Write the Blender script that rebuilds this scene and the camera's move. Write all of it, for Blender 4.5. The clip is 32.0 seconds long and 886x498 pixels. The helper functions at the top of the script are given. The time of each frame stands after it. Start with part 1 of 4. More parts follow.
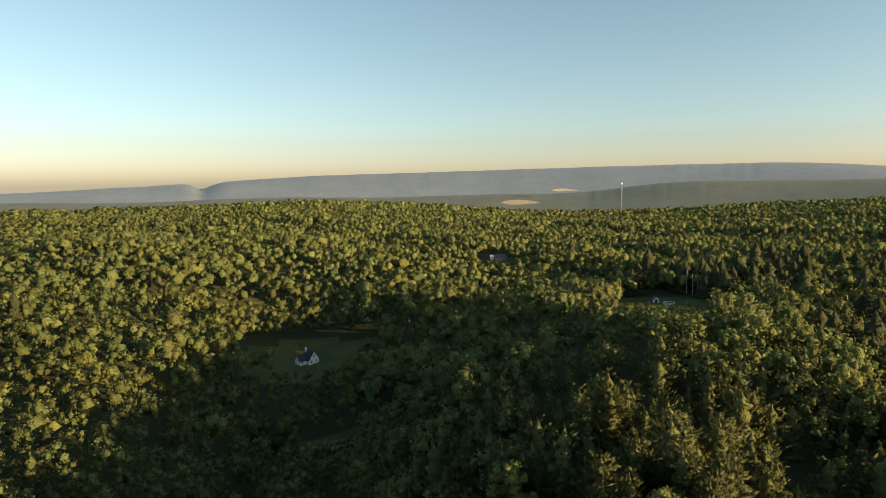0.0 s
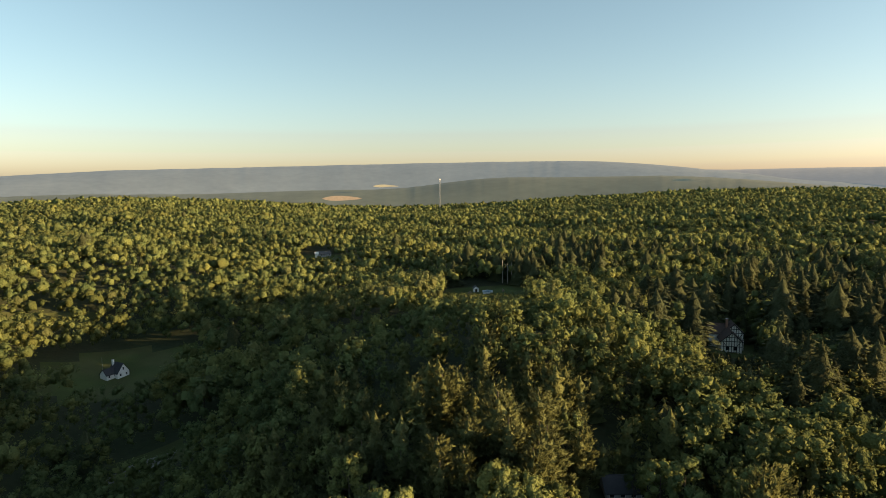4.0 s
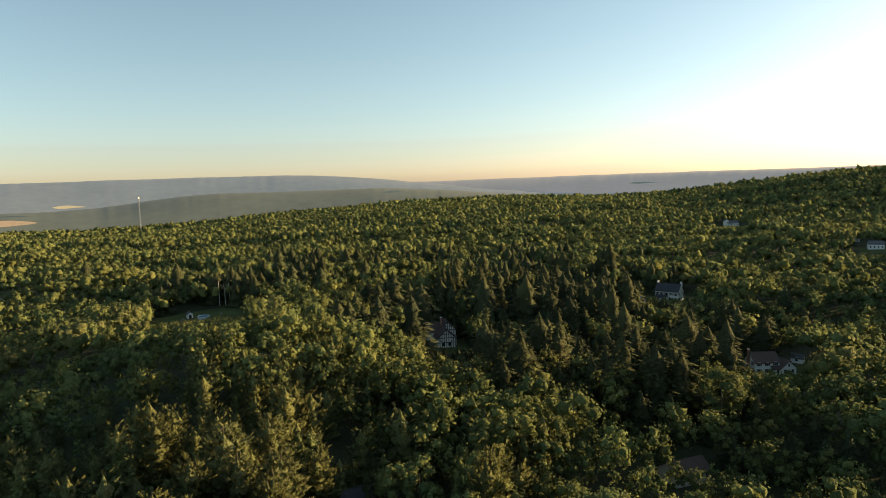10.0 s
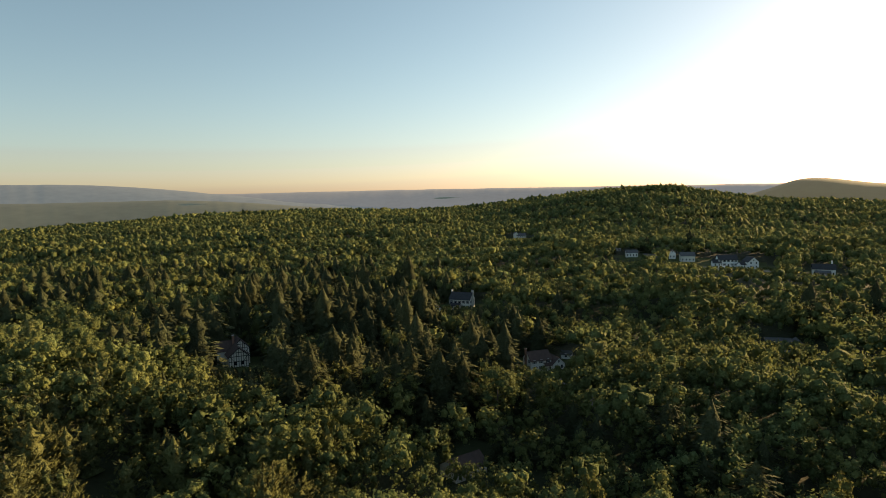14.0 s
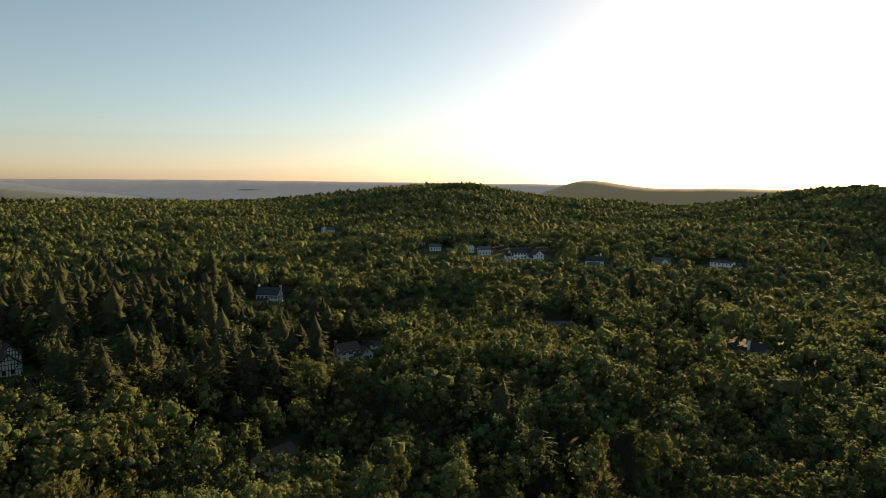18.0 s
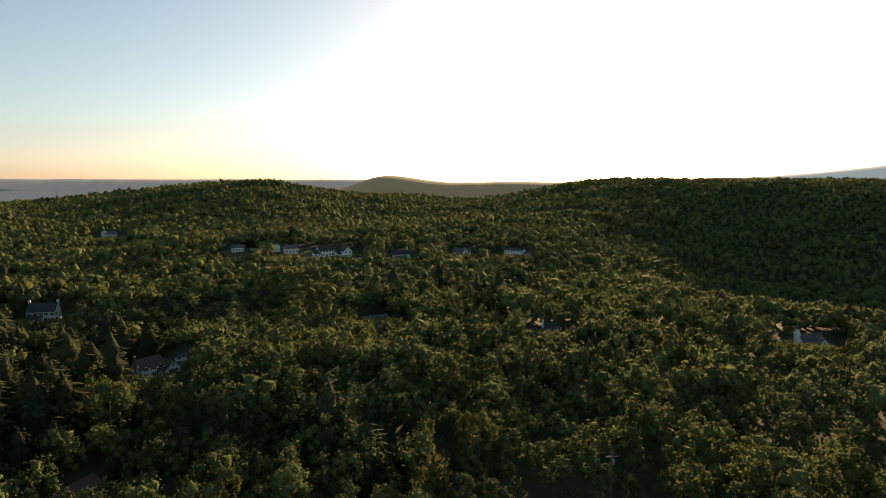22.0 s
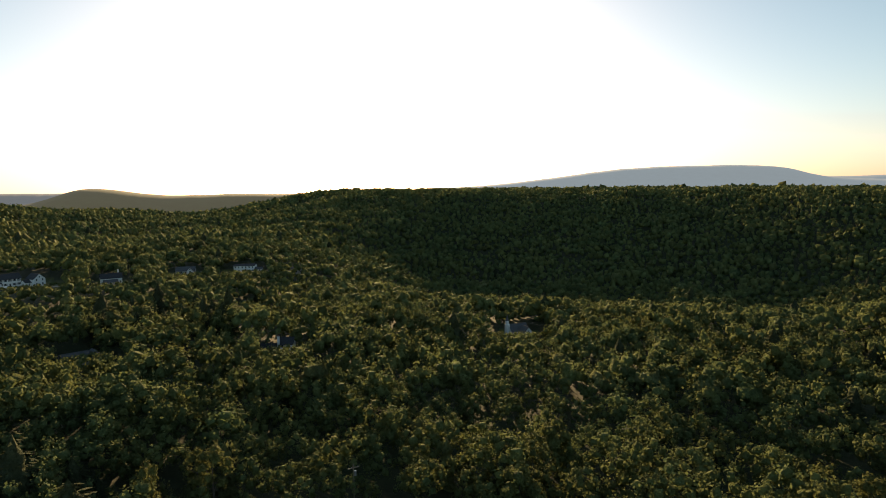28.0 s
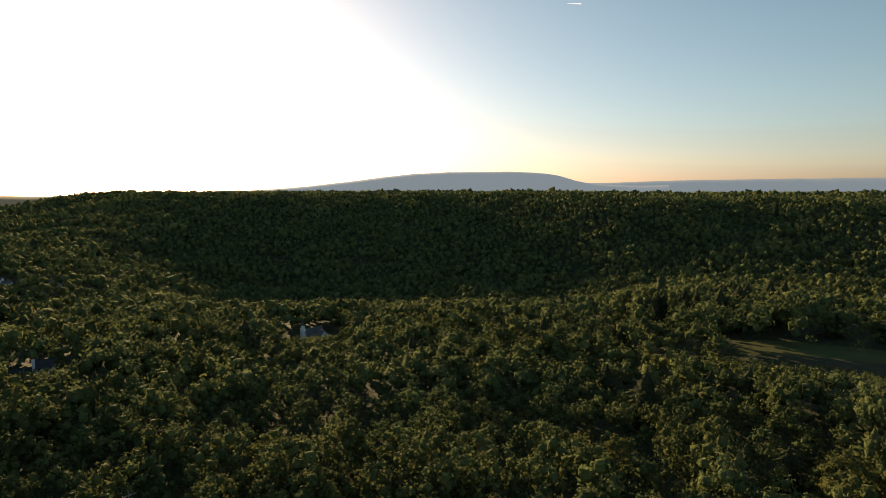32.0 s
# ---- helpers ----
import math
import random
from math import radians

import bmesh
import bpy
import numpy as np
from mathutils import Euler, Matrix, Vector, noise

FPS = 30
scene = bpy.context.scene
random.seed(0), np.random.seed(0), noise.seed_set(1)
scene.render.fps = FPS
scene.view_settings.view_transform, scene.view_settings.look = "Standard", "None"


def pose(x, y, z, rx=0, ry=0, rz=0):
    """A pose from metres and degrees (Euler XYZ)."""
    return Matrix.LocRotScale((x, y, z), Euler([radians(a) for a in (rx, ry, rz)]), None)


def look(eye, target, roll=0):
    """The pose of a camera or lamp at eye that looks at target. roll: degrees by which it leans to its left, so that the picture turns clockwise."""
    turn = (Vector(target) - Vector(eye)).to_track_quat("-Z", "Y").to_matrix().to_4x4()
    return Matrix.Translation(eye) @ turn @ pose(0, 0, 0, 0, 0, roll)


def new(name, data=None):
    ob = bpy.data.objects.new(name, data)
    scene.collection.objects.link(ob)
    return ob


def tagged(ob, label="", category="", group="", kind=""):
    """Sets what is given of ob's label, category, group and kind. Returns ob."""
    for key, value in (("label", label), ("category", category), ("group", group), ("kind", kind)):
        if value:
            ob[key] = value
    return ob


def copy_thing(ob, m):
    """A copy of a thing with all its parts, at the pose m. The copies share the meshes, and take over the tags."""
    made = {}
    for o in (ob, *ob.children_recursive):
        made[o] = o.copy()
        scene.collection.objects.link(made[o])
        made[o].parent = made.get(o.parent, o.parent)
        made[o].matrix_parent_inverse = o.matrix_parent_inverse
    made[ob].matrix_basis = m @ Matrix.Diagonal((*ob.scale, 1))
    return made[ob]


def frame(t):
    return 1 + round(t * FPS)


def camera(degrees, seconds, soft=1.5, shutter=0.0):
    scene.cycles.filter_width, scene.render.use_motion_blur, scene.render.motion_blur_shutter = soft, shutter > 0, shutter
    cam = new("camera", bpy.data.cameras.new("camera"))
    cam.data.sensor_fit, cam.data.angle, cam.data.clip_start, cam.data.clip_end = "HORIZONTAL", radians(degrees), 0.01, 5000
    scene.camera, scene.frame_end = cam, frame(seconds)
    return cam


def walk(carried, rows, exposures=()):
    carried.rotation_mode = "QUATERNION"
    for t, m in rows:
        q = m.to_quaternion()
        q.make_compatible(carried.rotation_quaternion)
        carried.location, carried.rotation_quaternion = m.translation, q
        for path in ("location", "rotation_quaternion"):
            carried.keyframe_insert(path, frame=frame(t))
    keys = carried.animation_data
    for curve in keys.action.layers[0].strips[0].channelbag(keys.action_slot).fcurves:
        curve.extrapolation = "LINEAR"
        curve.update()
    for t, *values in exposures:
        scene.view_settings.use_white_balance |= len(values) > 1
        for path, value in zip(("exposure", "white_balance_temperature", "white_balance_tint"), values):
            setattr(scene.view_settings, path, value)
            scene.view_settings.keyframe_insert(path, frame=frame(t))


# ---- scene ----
# Drone hovering about 78 m over wooded hills, turning clockwise.
# Bearings ("az") are degrees clockwise from +Y.
UNIT = 1.3  # metres to one unit of the plan below
cam = camera(71.0, 32.0, soft=0.65)
ROWS = [
    (0.0, 0.00, 0.00, 60.00, -0.13, -5.99, -0.48),
    (0.5, 0.07, -0.13, 59.92, 2.08, -6.04, -0.51),
    (1.0, -0.19, -0.77, 59.99, 4.32, -6.06, -0.49),
    (1.5, -0.45, -1.06, 60.00, 6.53, -6.14, -0.43),
    (2.0, -0.91, -1.27, 60.04, 8.67, -6.20, -0.39),
    (2.5, -1.20, -1.46, 60.02, 10.42, -6.26, -0.40),
    (3.0, -1.55, -1.65, 59.99, 11.89, -6.25, -0.64),
    (3.5, -1.80, -1.48, 60.01, 13.92, -6.40, -0.45),
    (5.5, -2.46, -0.35, 59.53, 23.94, -6.38, -0.81),
    (6.0, -2.31, 0.27, 59.41, 26.68, -6.40, -0.92),
    (6.5, -2.37, 0.46, 59.61, 28.97, -6.36, -1.04),
    (7.0, -2.22, 0.90, 59.55, 30.65, -6.33, -1.23),
    (7.5, -1.96, 1.38, 59.57, 32.30, -6.25, -1.45),
    (8.0, -1.85, 1.73, 59.44, 34.11, -6.00, -1.58),
    (8.5, -1.60, 1.93, 59.23, 36.01, -5.88, -1.73),
    (9.0, -1.23, 2.33, 59.38, 37.90, -5.79, -1.72),
    (9.5, -0.94, 2.27, 59.38, 39.71, -5.73, -1.73),
    (10.0, -0.50, 2.03, 59.43, 41.83, -5.63, -1.74),
    (10.5, 0.13, 1.67, 59.49, 43.86, -5.47, -1.74),
    (11.0, 0.53, 1.10, 59.63, 46.04, -5.33, -1.75),
    (11.5, 1.07, 0.52, 59.52, 47.88, -5.24, -1.53),
    (12.0, 1.85, -0.12, 59.41, 49.92, -5.10, -1.53),
    (12.5, 2.33, -0.70, 59.26, 52.24, -4.99, -1.45),
    (13.0, 2.54, -1.19, 59.12, 55.01, -4.90, -1.34),
    (13.5, 2.37, -2.07, 59.08, 57.41, -4.87, -1.19),
    (14.0, 2.10, -2.88, 58.79, 59.26, -4.76, -1.05),
    (14.5, 1.86, -3.44, 58.65, 61.38, -4.73, -0.82),
    (16.5, -0.75, -4.85, 58.67, 69.26, -5.09, 0.12),
    (17.0, -1.65, -4.76, 58.86, 71.89, -5.21, 0.36),
    (17.5, -2.61, -4.74, 59.14, 74.50, -5.29, 0.37),
    (18.0, -3.26, -4.44, 59.29, 76.91, -5.38, 0.47),
    (18.5, -4.08, -4.15, 59.65, 78.63, -5.53, 0.39),
    (19.0, -4.93, -3.72, 59.89, 79.88, -5.64, 0.36),
    (19.5, -5.62, -3.31, 59.91, 82.30, -5.67, 0.23),
    (20.0, -6.26, -2.73, 60.03, 85.29, -5.68, 0.07),
    (20.5, -6.37, -2.25, 60.01, 88.07, -5.69, 0.00),
    (21.0, -5.85, -2.00, 59.93, 90.84, -5.78, -0.26),
    (21.5, -5.53, -1.40, 60.01, 93.02, -5.79, -0.32),
    (22.0, -5.33, -0.91, 60.01, 95.04, -5.80, -0.39),
    (22.5, -5.02, -0.53, 60.02, 96.99, -5.78, -0.56),
    (23.0, -4.53, -0.35, 59.98, 99.17, -5.85, -0.69),
    (23.5, -4.01, -0.31, 60.01, 101.45, -5.79, -0.83),
    (24.0, -3.34, -0.49, 59.85, 104.13, -5.67, -0.90),
    (24.5, -3.05, -0.60, 59.83, 106.40, -5.58, -1.03),
    (25.0, -3.20, -0.73, 60.00, 108.83, -5.56, -1.10),
    (25.5, -3.38, -0.82, 60.11, 110.37, -5.42, -1.11),
    (27.5, -3.20, -2.04, 60.34, 117.54, -5.19, -1.13),
    (28.0, -3.46, -2.36, 60.37, 119.31, -5.12, -1.19),
    (28.5, -3.87, -2.71, 60.36, 122.09, -5.10, -1.26),
    (29.0, -4.07, -3.08, 60.23, 124.82, -5.07, -1.33),
    (29.5, -4.34, -3.25, 60.10, 127.13, -5.04, -1.19),
    (30.0, -4.67, -3.37, 60.04, 129.23, -4.96, -1.22),
    (30.5, -4.93, -3.37, 59.95, 131.37, -4.97, -1.17),
    (31.0, -4.95, -3.56, 59.83, 133.45, -5.03, -1.19),
    (31.5, -5.22, -3.20, 59.86, 135.55, -5.06, -1.06),
    (32.0, -5.54, -2.84, 59.92, 137.89, -5.12, -0.92),
]
EXPOSURES = [(0, 1.53, 7750, 20), (6, 1.68, 7850, 20), (12, 1.52, 7850, 21), (15, 1.27, 7900, 22), (17, 1.17, 8000, 23), (20, 1.15, 8000, 23), (24, 1.12, 7700, 21), (28, 1.03, 7500, 20), (32, 0.8, 7400, 20)]
walk(cam, [(t, pose(x * UNIT, y * UNIT, z * UNIT, 90 + p, 0, -a) @ pose(0, 0, 0, 0, 0, r)) for t, x, y, z, a, p, r in ROWS], EXPOSURES)

# ---- light ----
SUN_AZ, SUN_EL = 113.0, 9.2
world = bpy.data.worlds.new("sky")
scene.world = world
world.use_nodes = True
wn = world.node_tree
sky = wn.nodes.new("ShaderNodeTexSky")
sky.sky_type = "NISHITA"
sky.sun_disc = False
sky.sun_elevation = radians(SUN_EL)
sky.sun_rotation = radians(SUN_AZ)
sky.air_density, sky.dust_density, sky.ozone_density = 0.84, 0.85, 2.3
wn.nodes["Background"].inputs["Strength"].default_value = 0.084
soften = wn.nodes.new("ShaderNodeHueSaturation")
soften.inputs["Hue"].default_value, soften.inputs["Saturation"].default_value = 0.475, 0.94
wn.links.new(sky.outputs["Color"], soften.inputs["Color"])
wn.links.new(soften.outputs["Color"], wn.nodes["Background"].inputs["Color"])
sun = new("sun", bpy.data.lights.new("sun", "SUN"))
sun.data.energy, sun.data.angle, sun.data.color = 4.2, radians(0.5), (1.0, 0.78, 0.42)


def polar(az, r, z=0.0):
    return Vector((r * math.sin(radians(az)), r * math.cos(radians(az)), z))


sun.matrix_world = look(polar(SUN_AZ, 900, 900 * math.tan(radians(SUN_EL))), (0, 0, 0))


# ---- materials ----
def material(name, color, rough=0.8, metal=0.0, gloss=0.3, vary=0.25, scale=0.3, fine=4.0, bump=0.0, back=0.0, per_object=0.0, per_island=0.0, tint=None, glow=None, lump=0.0, per_tree=0.0):
    m = bpy.data.materials.new(name)
    m.use_nodes = True
    nt = m.node_tree
    b = nt.nodes["Principled BSDF"]
    b.inputs["Roughness"].default_value = rough
    b.inputs["Metallic"].default_value = metal
    b.inputs["Specular IOR Level"].default_value = gloss
    geo = nt.nodes.new("ShaderNodeNewGeometry")
    n1 = nt.nodes.new("ShaderNodeTexNoise")
    n1.inputs["Scale"].default_value = scale
    n1.inputs["Detail"].default_value = 3.0
    n2 = nt.nodes.new("ShaderNodeTexNoise")
    n2.inputs["Scale"].default_value = fine
    n2.inputs["Detail"].default_value = 4.0
    for n in (n1, n2):
        nt.links.new(geo.outputs["Position"], n.inputs["Vector"])

    def maths(op, a, c):
        n = nt.nodes.new("ShaderNodeMath")
        n.operation = op
        for i, v in enumerate((a, c)):
            if isinstance(v, float):
                n.inputs[i].default_value = v
            else:
                nt.links.new(v, n.inputs[i])
        return n.outputs[0]

    total = maths("ADD", maths("MULTIPLY", maths("SUBTRACT", n1.outputs[0], 0.5), 2.0 * vary),
                  maths("MULTIPLY", maths("SUBTRACT", n2.outputs[0], 0.5), 1.6 * vary))
    if per_object:
        info = nt.nodes.new("ShaderNodeObjectInfo")
        total = maths("ADD", total, maths("MULTIPLY", maths("SUBTRACT", info.outputs["Random"], 0.5), 2.0 * per_object))
    if per_island:
        total = maths("ADD", total, maths("MULTIPLY", maths("SUBTRACT", geo.outputs["Random Per Island"], 0.5), 2.0 * per_island))
    if per_tree:
        tone = nt.nodes.new("ShaderNodeAttribute")
        tone.attribute_name = "tone"
        shade = maths("FRACT", maths("MULTIPLY", tone.outputs["Fac"], 7.31), 0.0)
        total = maths("ADD", total, maths("MULTIPLY", maths("SUBTRACT", shade, 0.5), 2.0 * per_tree))
    total = maths("ADD", total, 1.0)
    mix = nt.nodes.new("ShaderNodeMix")
    mix.data_type = "RGBA"
    mix.inputs["A"].default_value = (*color, 1)
    mix.inputs["B"].default_value = (*(tint or color), 1)
    n3 = nt.nodes.new("ShaderNodeTexNoise")
    n3.inputs["Scale"].default_value = scale * 0.6
    nt.links.new(geo.outputs["Position"], n3.inputs["Vector"])
    ramp = nt.nodes.new("ShaderNodeMapRange")
    ramp.inputs["From Min"].default_value, ramp.inputs["From Max"].default_value = 0.38, 0.62
    nt.links.new(n3.outputs[0], ramp.inputs["Value"])
    blend = ramp.outputs[0]
    if per_tree:
        blend = maths("ADD", maths("MULTIPLY", blend, 0.45), maths("MULTIPLY", tone.outputs["Fac"], 0.55))
    nt.links.new(blend, mix.inputs["Factor"])
    mul = nt.nodes.new("ShaderNodeVectorMath")
    mul.operation = "SCALE"
    nt.links.new(mix.outputs["Result"], mul.inputs[0])
    nt.links.new(total, mul.inputs["Scale"])
    nt.links.new(mul.outputs[0], b.inputs["Base Color"])
    if bump:
        bp = nt.nodes.new("ShaderNodeBump")
        bp.inputs["Strength"].default_value = bump
        bp.inputs["Distance"].default_value = 1.8 / lump if lump else 0.3 / fine
        relief = n2
        if lump:
            relief = nt.nodes.new("ShaderNodeTexNoise")
            relief.inputs["Scale"].default_value, relief.inputs["Detail"].default_value, relief.inputs["Roughness"].default_value = lump, 3.0, 0.65
            nt.links.new(geo.outputs["Position"], relief.inputs["Vector"])
        nt.links.new(relief.outputs[0], bp.inputs["Height"])
        nt.links.new(bp.outputs[0], b.inputs["Normal"])
    if glow:
        b.inputs["Emission Color"].default_value = (*glow[:3], 1)
        b.inputs["Emission Strength"].default_value = glow[3]
    if back:
        tr = nt.nodes.new("ShaderNodeBsdfTranslucent")
        nt.links.new(mul.outputs[0], tr.inputs["Color"])
        if bump:
            nt.links.new(bp.outputs[0], tr.inputs["Normal"])
        ms = nt.nodes.new("ShaderNodeMixShader")
        ms.inputs[0].default_value = back
        nt.links.new(b.outputs[0], ms.inputs[1])
        nt.links.new(tr.outputs[0], ms.inputs[2])
        nt.links.new(ms.outputs[0], nt.nodes["Material Output"].inputs["Surface"])
    return m


LEAF_LOOK = dict(rough=0.8, gloss=0.03, vary=0.26, per_island=0.10, scale=0.09, fine=1.2, back=0.34, per_tree=0.26, bump=1.0, lump=1.1)
LEAF = material("broadleaf_foliage", (0.198, 0.210, 0.072), tint=(0.116, 0.164, 0.072), **LEAF_LOOK)
LEAF_NEAR = material("near_broadleaf_foliage", (0.198, 0.210, 0.072), tint=(0.116, 0.164, 0.072), per_object=0.24, **LEAF_LOOK)
# Paler leaves; the brightness of sunlit crowns is put into this colour too.
LEAF_PALE_LIT = material("pale_lit_foliage", (0.255, 0.245, 0.085), tint=(0.20, 0.22, 0.075), **LEAF_LOOK)
NEEDLE_LOOK = dict(rough=0.8, gloss=0.03, vary=0.28, per_island=0.12, scale=0.09, fine=1.5, back=0.36, per_tree=0.22, bump=1.0, lump=1.1)
NEEDLE = material("spruce_needles", (0.092, 0.102, 0.050), tint=(0.066, 0.083, 0.048), **NEEDLE_LOOK)
PINE = material("pine_needles", (0.195, 0.208, 0.082), tint=(0.145, 0.165, 0.076), **NEEDLE_LOOK)
BARK = material("bark", (0.12, 0.095, 0.07), 0.9, vary=0.3, scale=1.0, fine=8.0, bump=0.5)
BIRCH = material("pale_bark", (0.42, 0.40, 0.36), 0.85, vary=0.3, scale=1.0, fine=5.0)
FOREST_FLOOR = material("forest_floor", (0.032, 0.042, 0.015), 0.95, vary=0.4, scale=0.03, fine=0.4, tint=(0.040, 0.042, 0.018), bump=0.4)
GRASS = material("lawn_grass", (0.070, 0.090, 0.030), 0.9, gloss=0.1, vary=0.35, scale=0.08, fine=2.0, bump=0.3, tint=(0.090, 0.092, 0.038))
DIRT = material("bare_soil", (0.33, 0.27, 0.21), 0.95, vary=0.25, scale=0.1, fine=1.0)
STRAW = material("straw_field", (0.42, 0.40, 0.30), 0.95, vary=0.2, scale=0.01, fine=0.1)
ASPHALT = material("asphalt", (0.055, 0.055, 0.055), 0.9, vary=0.25, scale=0.2, fine=4.0)
GRAVEL = material("gravel_drive", (0.22, 0.20, 0.17), 0.95, vary=0.25, scale=0.3, fine=6.0)
WHITE = material("white_siding", (0.78, 0.77, 0.74), 0.6, vary=0.07, scale=0.5, fine=6.0)
CREAM = material("cream_siding", (0.62, 0.60, 0.54), 0.6, vary=0.08, scale=0.5, fine=6.0)
GREY = material("grey_siding", (0.36, 0.36, 0.36), 0.7, vary=0.1, scale=0.5, fine=6.0)
STUCCO = material("tudor_stucco", (0.74, 0.72, 0.66), 0.9, vary=0.1, scale=0.6, fine=9.0, bump=0.2)
TIMBER = material("dark_timber", (0.035, 0.026, 0.02), 0.7, vary=0.2, scale=1.0, fine=8.0)
SHINGLE_RED = material("red_brown_shingles", (0.088, 0.056, 0.048), 0.85, vary=0.3, scale=0.7, fine=5.0, bump=0.5, per_object=0.1)
SHINGLE_DARK = material("dark_shingles", (0.045, 0.045, 0.05), 0.85, vary=0.3, scale=0.7, fine=5.0, bump=0.5)
SHINGLE_GREY = material("grey_shingles", (0.10, 0.10, 0.105), 0.85, vary=0.25, scale=0.7, fine=5.0, bump=0.5)
BRICK = material("chimney_brick", (0.27, 0.14, 0.10), 0.9, vary=0.3, scale=1.0, fine=7.0, bump=0.4)
TRIM = material("white_trim", (0.8, 0.8, 0.78), 0.5, vary=0.05, scale=0.5, fine=6.0)
GLASS = material("window_glass", (0.02, 0.024, 0.03), 0.06, vary=0.1, scale=0.5, fine=2.0)
STEEL = material("galvanised_steel", (0.45, 0.46, 0.47), 0.5, metal=0.8, vary=0.1, scale=0.5, fine=4.0)
WATER = material("pool_water", (0.05, 0.22, 0.28), 0.05, vary=0.1, scale=0.5, fine=2.0)
POOL_WALL = material("pool_wall", (0.6, 0.66, 0.7), 0.5, vary=0.08, scale=0.5, fine=4.0)
WOOD = material("weathered_wood", (0.26, 0.20, 0.14), 0.8, vary=0.25, scale=0.6, fine=7.0, bump=0.4)


# ---- mesh helpers ----
def quads(name, verts, faces, mats, parent=None, which=None, label="", kind="", normals=None, tone=None):
    """One mesh object from arrays of corners and of four-cornered faces."""
    verts, faces = np.asarray(verts, np.float32), np.asarray(faces, np.int32)
    me = bpy.data.meshes.new(name)
    me.vertices.add(len(verts))
    me.vertices.foreach_set("co", verts.ravel())
    me.loops.add(faces.size)
    me.loops.foreach_set("vertex_index", faces.ravel())
    me.polygons.add(len(faces))
    me.polygons.foreach_set("loop_start", np.arange(len(faces), dtype=np.int32) * 4)
    if which is not None:
        me.polygons.foreach_set("material_index", np.asarray(which, np.int32))
    for m in mats if isinstance(mats, (list, tuple)) else [mats]:
        me.materials.append(m)
    if tone is not None:
        me.attributes.new("tone", "FLOAT", "POINT").data.foreach_set("value", np.asarray(tone, np.float32))
    me.update(calc_edges=True)
    if normals is not None:
        me.polygons.foreach_set("use_smooth", np.ones(len(faces), bool))
        me.normals_split_custom_set_from_vertices(np.asarray(normals, np.float32))
    ob = new(name, me)
    ob.parent = parent
    return tagged(ob, label, kind=kind)


def part(name, bm, mat, parent, label=""):
    me = bpy.data.meshes.new(name)
    bm.to_mesh(me)
    bm.free()
    me.materials.append(mat)
    ob = new(name, me)
    ob.parent = parent
    return tagged(ob, label)


def thing(name, where, turn=0.0, label="", category="", group="", kind=""):
    ob = new(name)
    ob.matrix_world = Matrix.Translation(where) @ Matrix.Rotation(radians(turn), 4, "Z")
    return tagged(ob, label, category, group, kind)


def add_box(bm, x0, x1, y0, y1, z0, z1, bevel=0.0):
    vs = [bm.verts.new(p) for p in ((x0, y0, z0), (x1, y0, z0), (x1, y1, z0), (x0, y1, z0), (x0, y0, z1), (x1, y0, z1), (x1, y1, z1), (x0, y1, z1))]
    for f in ((3, 2, 1, 0), (4, 5, 6, 7), (0, 1, 5, 4), (1, 2, 6, 5), (2, 3, 7, 6), (3, 0, 4, 7)):
        bm.faces.new([vs[i] for i in f])
    return bm


def box(x0, x1, y0, y1, z0, z1):
    return add_box(bmesh.new(), x0, x1, y0, y1, z0, z1)


def prism(points, y0, y1):
    """A solid with the outline points (x, z), from y0 to y1."""
    bm = bmesh.new()
    a = [bm.verts.new((x, y0, z)) for x, z in points]
    b = [bm.verts.new((x, y1, z)) for x, z in points]
    bm.faces.new(a)
    bm.faces.new(b[::-1])
    for i in range(len(a)):
        j = (i + 1) % len(a)
        bm.faces.new((a[j], a[i], b[i], b[j]))
    bmesh.ops.recalc_face_normals(bm, faces=bm.faces)
    return bm


def tube(r0, r1, z0, z1, sides=8):
    bm = bmesh.new()
    a = [bm.verts.new((r0 * math.cos(k * math.tau / sides), r0 * math.sin(k * math.tau / sides), z0)) for k in range(sides)]
    b = [bm.verts.new((r1 * math.cos(k * math.tau / sides), r1 * math.sin(k * math.tau / sides), z1)) for k in range(sides)]
    for k in range(sides):
        j = (k + 1) % sides
        bm.faces.new((a[k], a[j], b[j], b[k]))
    bm.faces.new(a[::-1])
    bm.faces.new(b)
    return bm


# ---- terrain ----
# hills and hollows: bearing, distance, spread in degrees (left, right), spread in metres, height
HILLS = [
    (-14, 230, 11, 9, 90, -17), (-22, 120, 16, 13, 70, -13), (21, 165, 9, 9, 70, 10), (-17, 440, 12, 8, 90, 8),
    (88, 480, 13, 14, 120, 12), (132, 330, 22, 30, 170, -13),
    (78, 1280, 9, 5.5, 330, 56), (66, 1450, 8, 7, 350, 12), (86, 1050, 7, 6, 160, 16),
    (91.5, 1350, 4, 4, 220, 26), (102, 690, 9, 9, 150, 10), (161.5, 500, 4, 5, 60, 17), (152, 436, 4, 4, 45, 5),
    (25, 820, 18, 18, 300, 4), (46, 1450, 12, 9, 420, 24), (12, 1500, 11, 10, 420, -22), (-9, 1400, 8, 9, 380, 14), (55, 900, 10, 10, 250, 8), (-22, 900, 16, 12, 330, 4), (-30, 420, 10, 8, 120, 8),
]


# the crest of the western hill: bearing, spread in degrees (left, right), height
WEST_CRESTS = [(109, 6.5, 10, 50), (130, 11, 12, 44), (152, 11, 14, 34), (174, 9, 16, 18)]


def smooth(a, b, v):
    u = np.clip((v - a) / (b - a), 0, 1)
    return u * u * (3 - 2 * u)


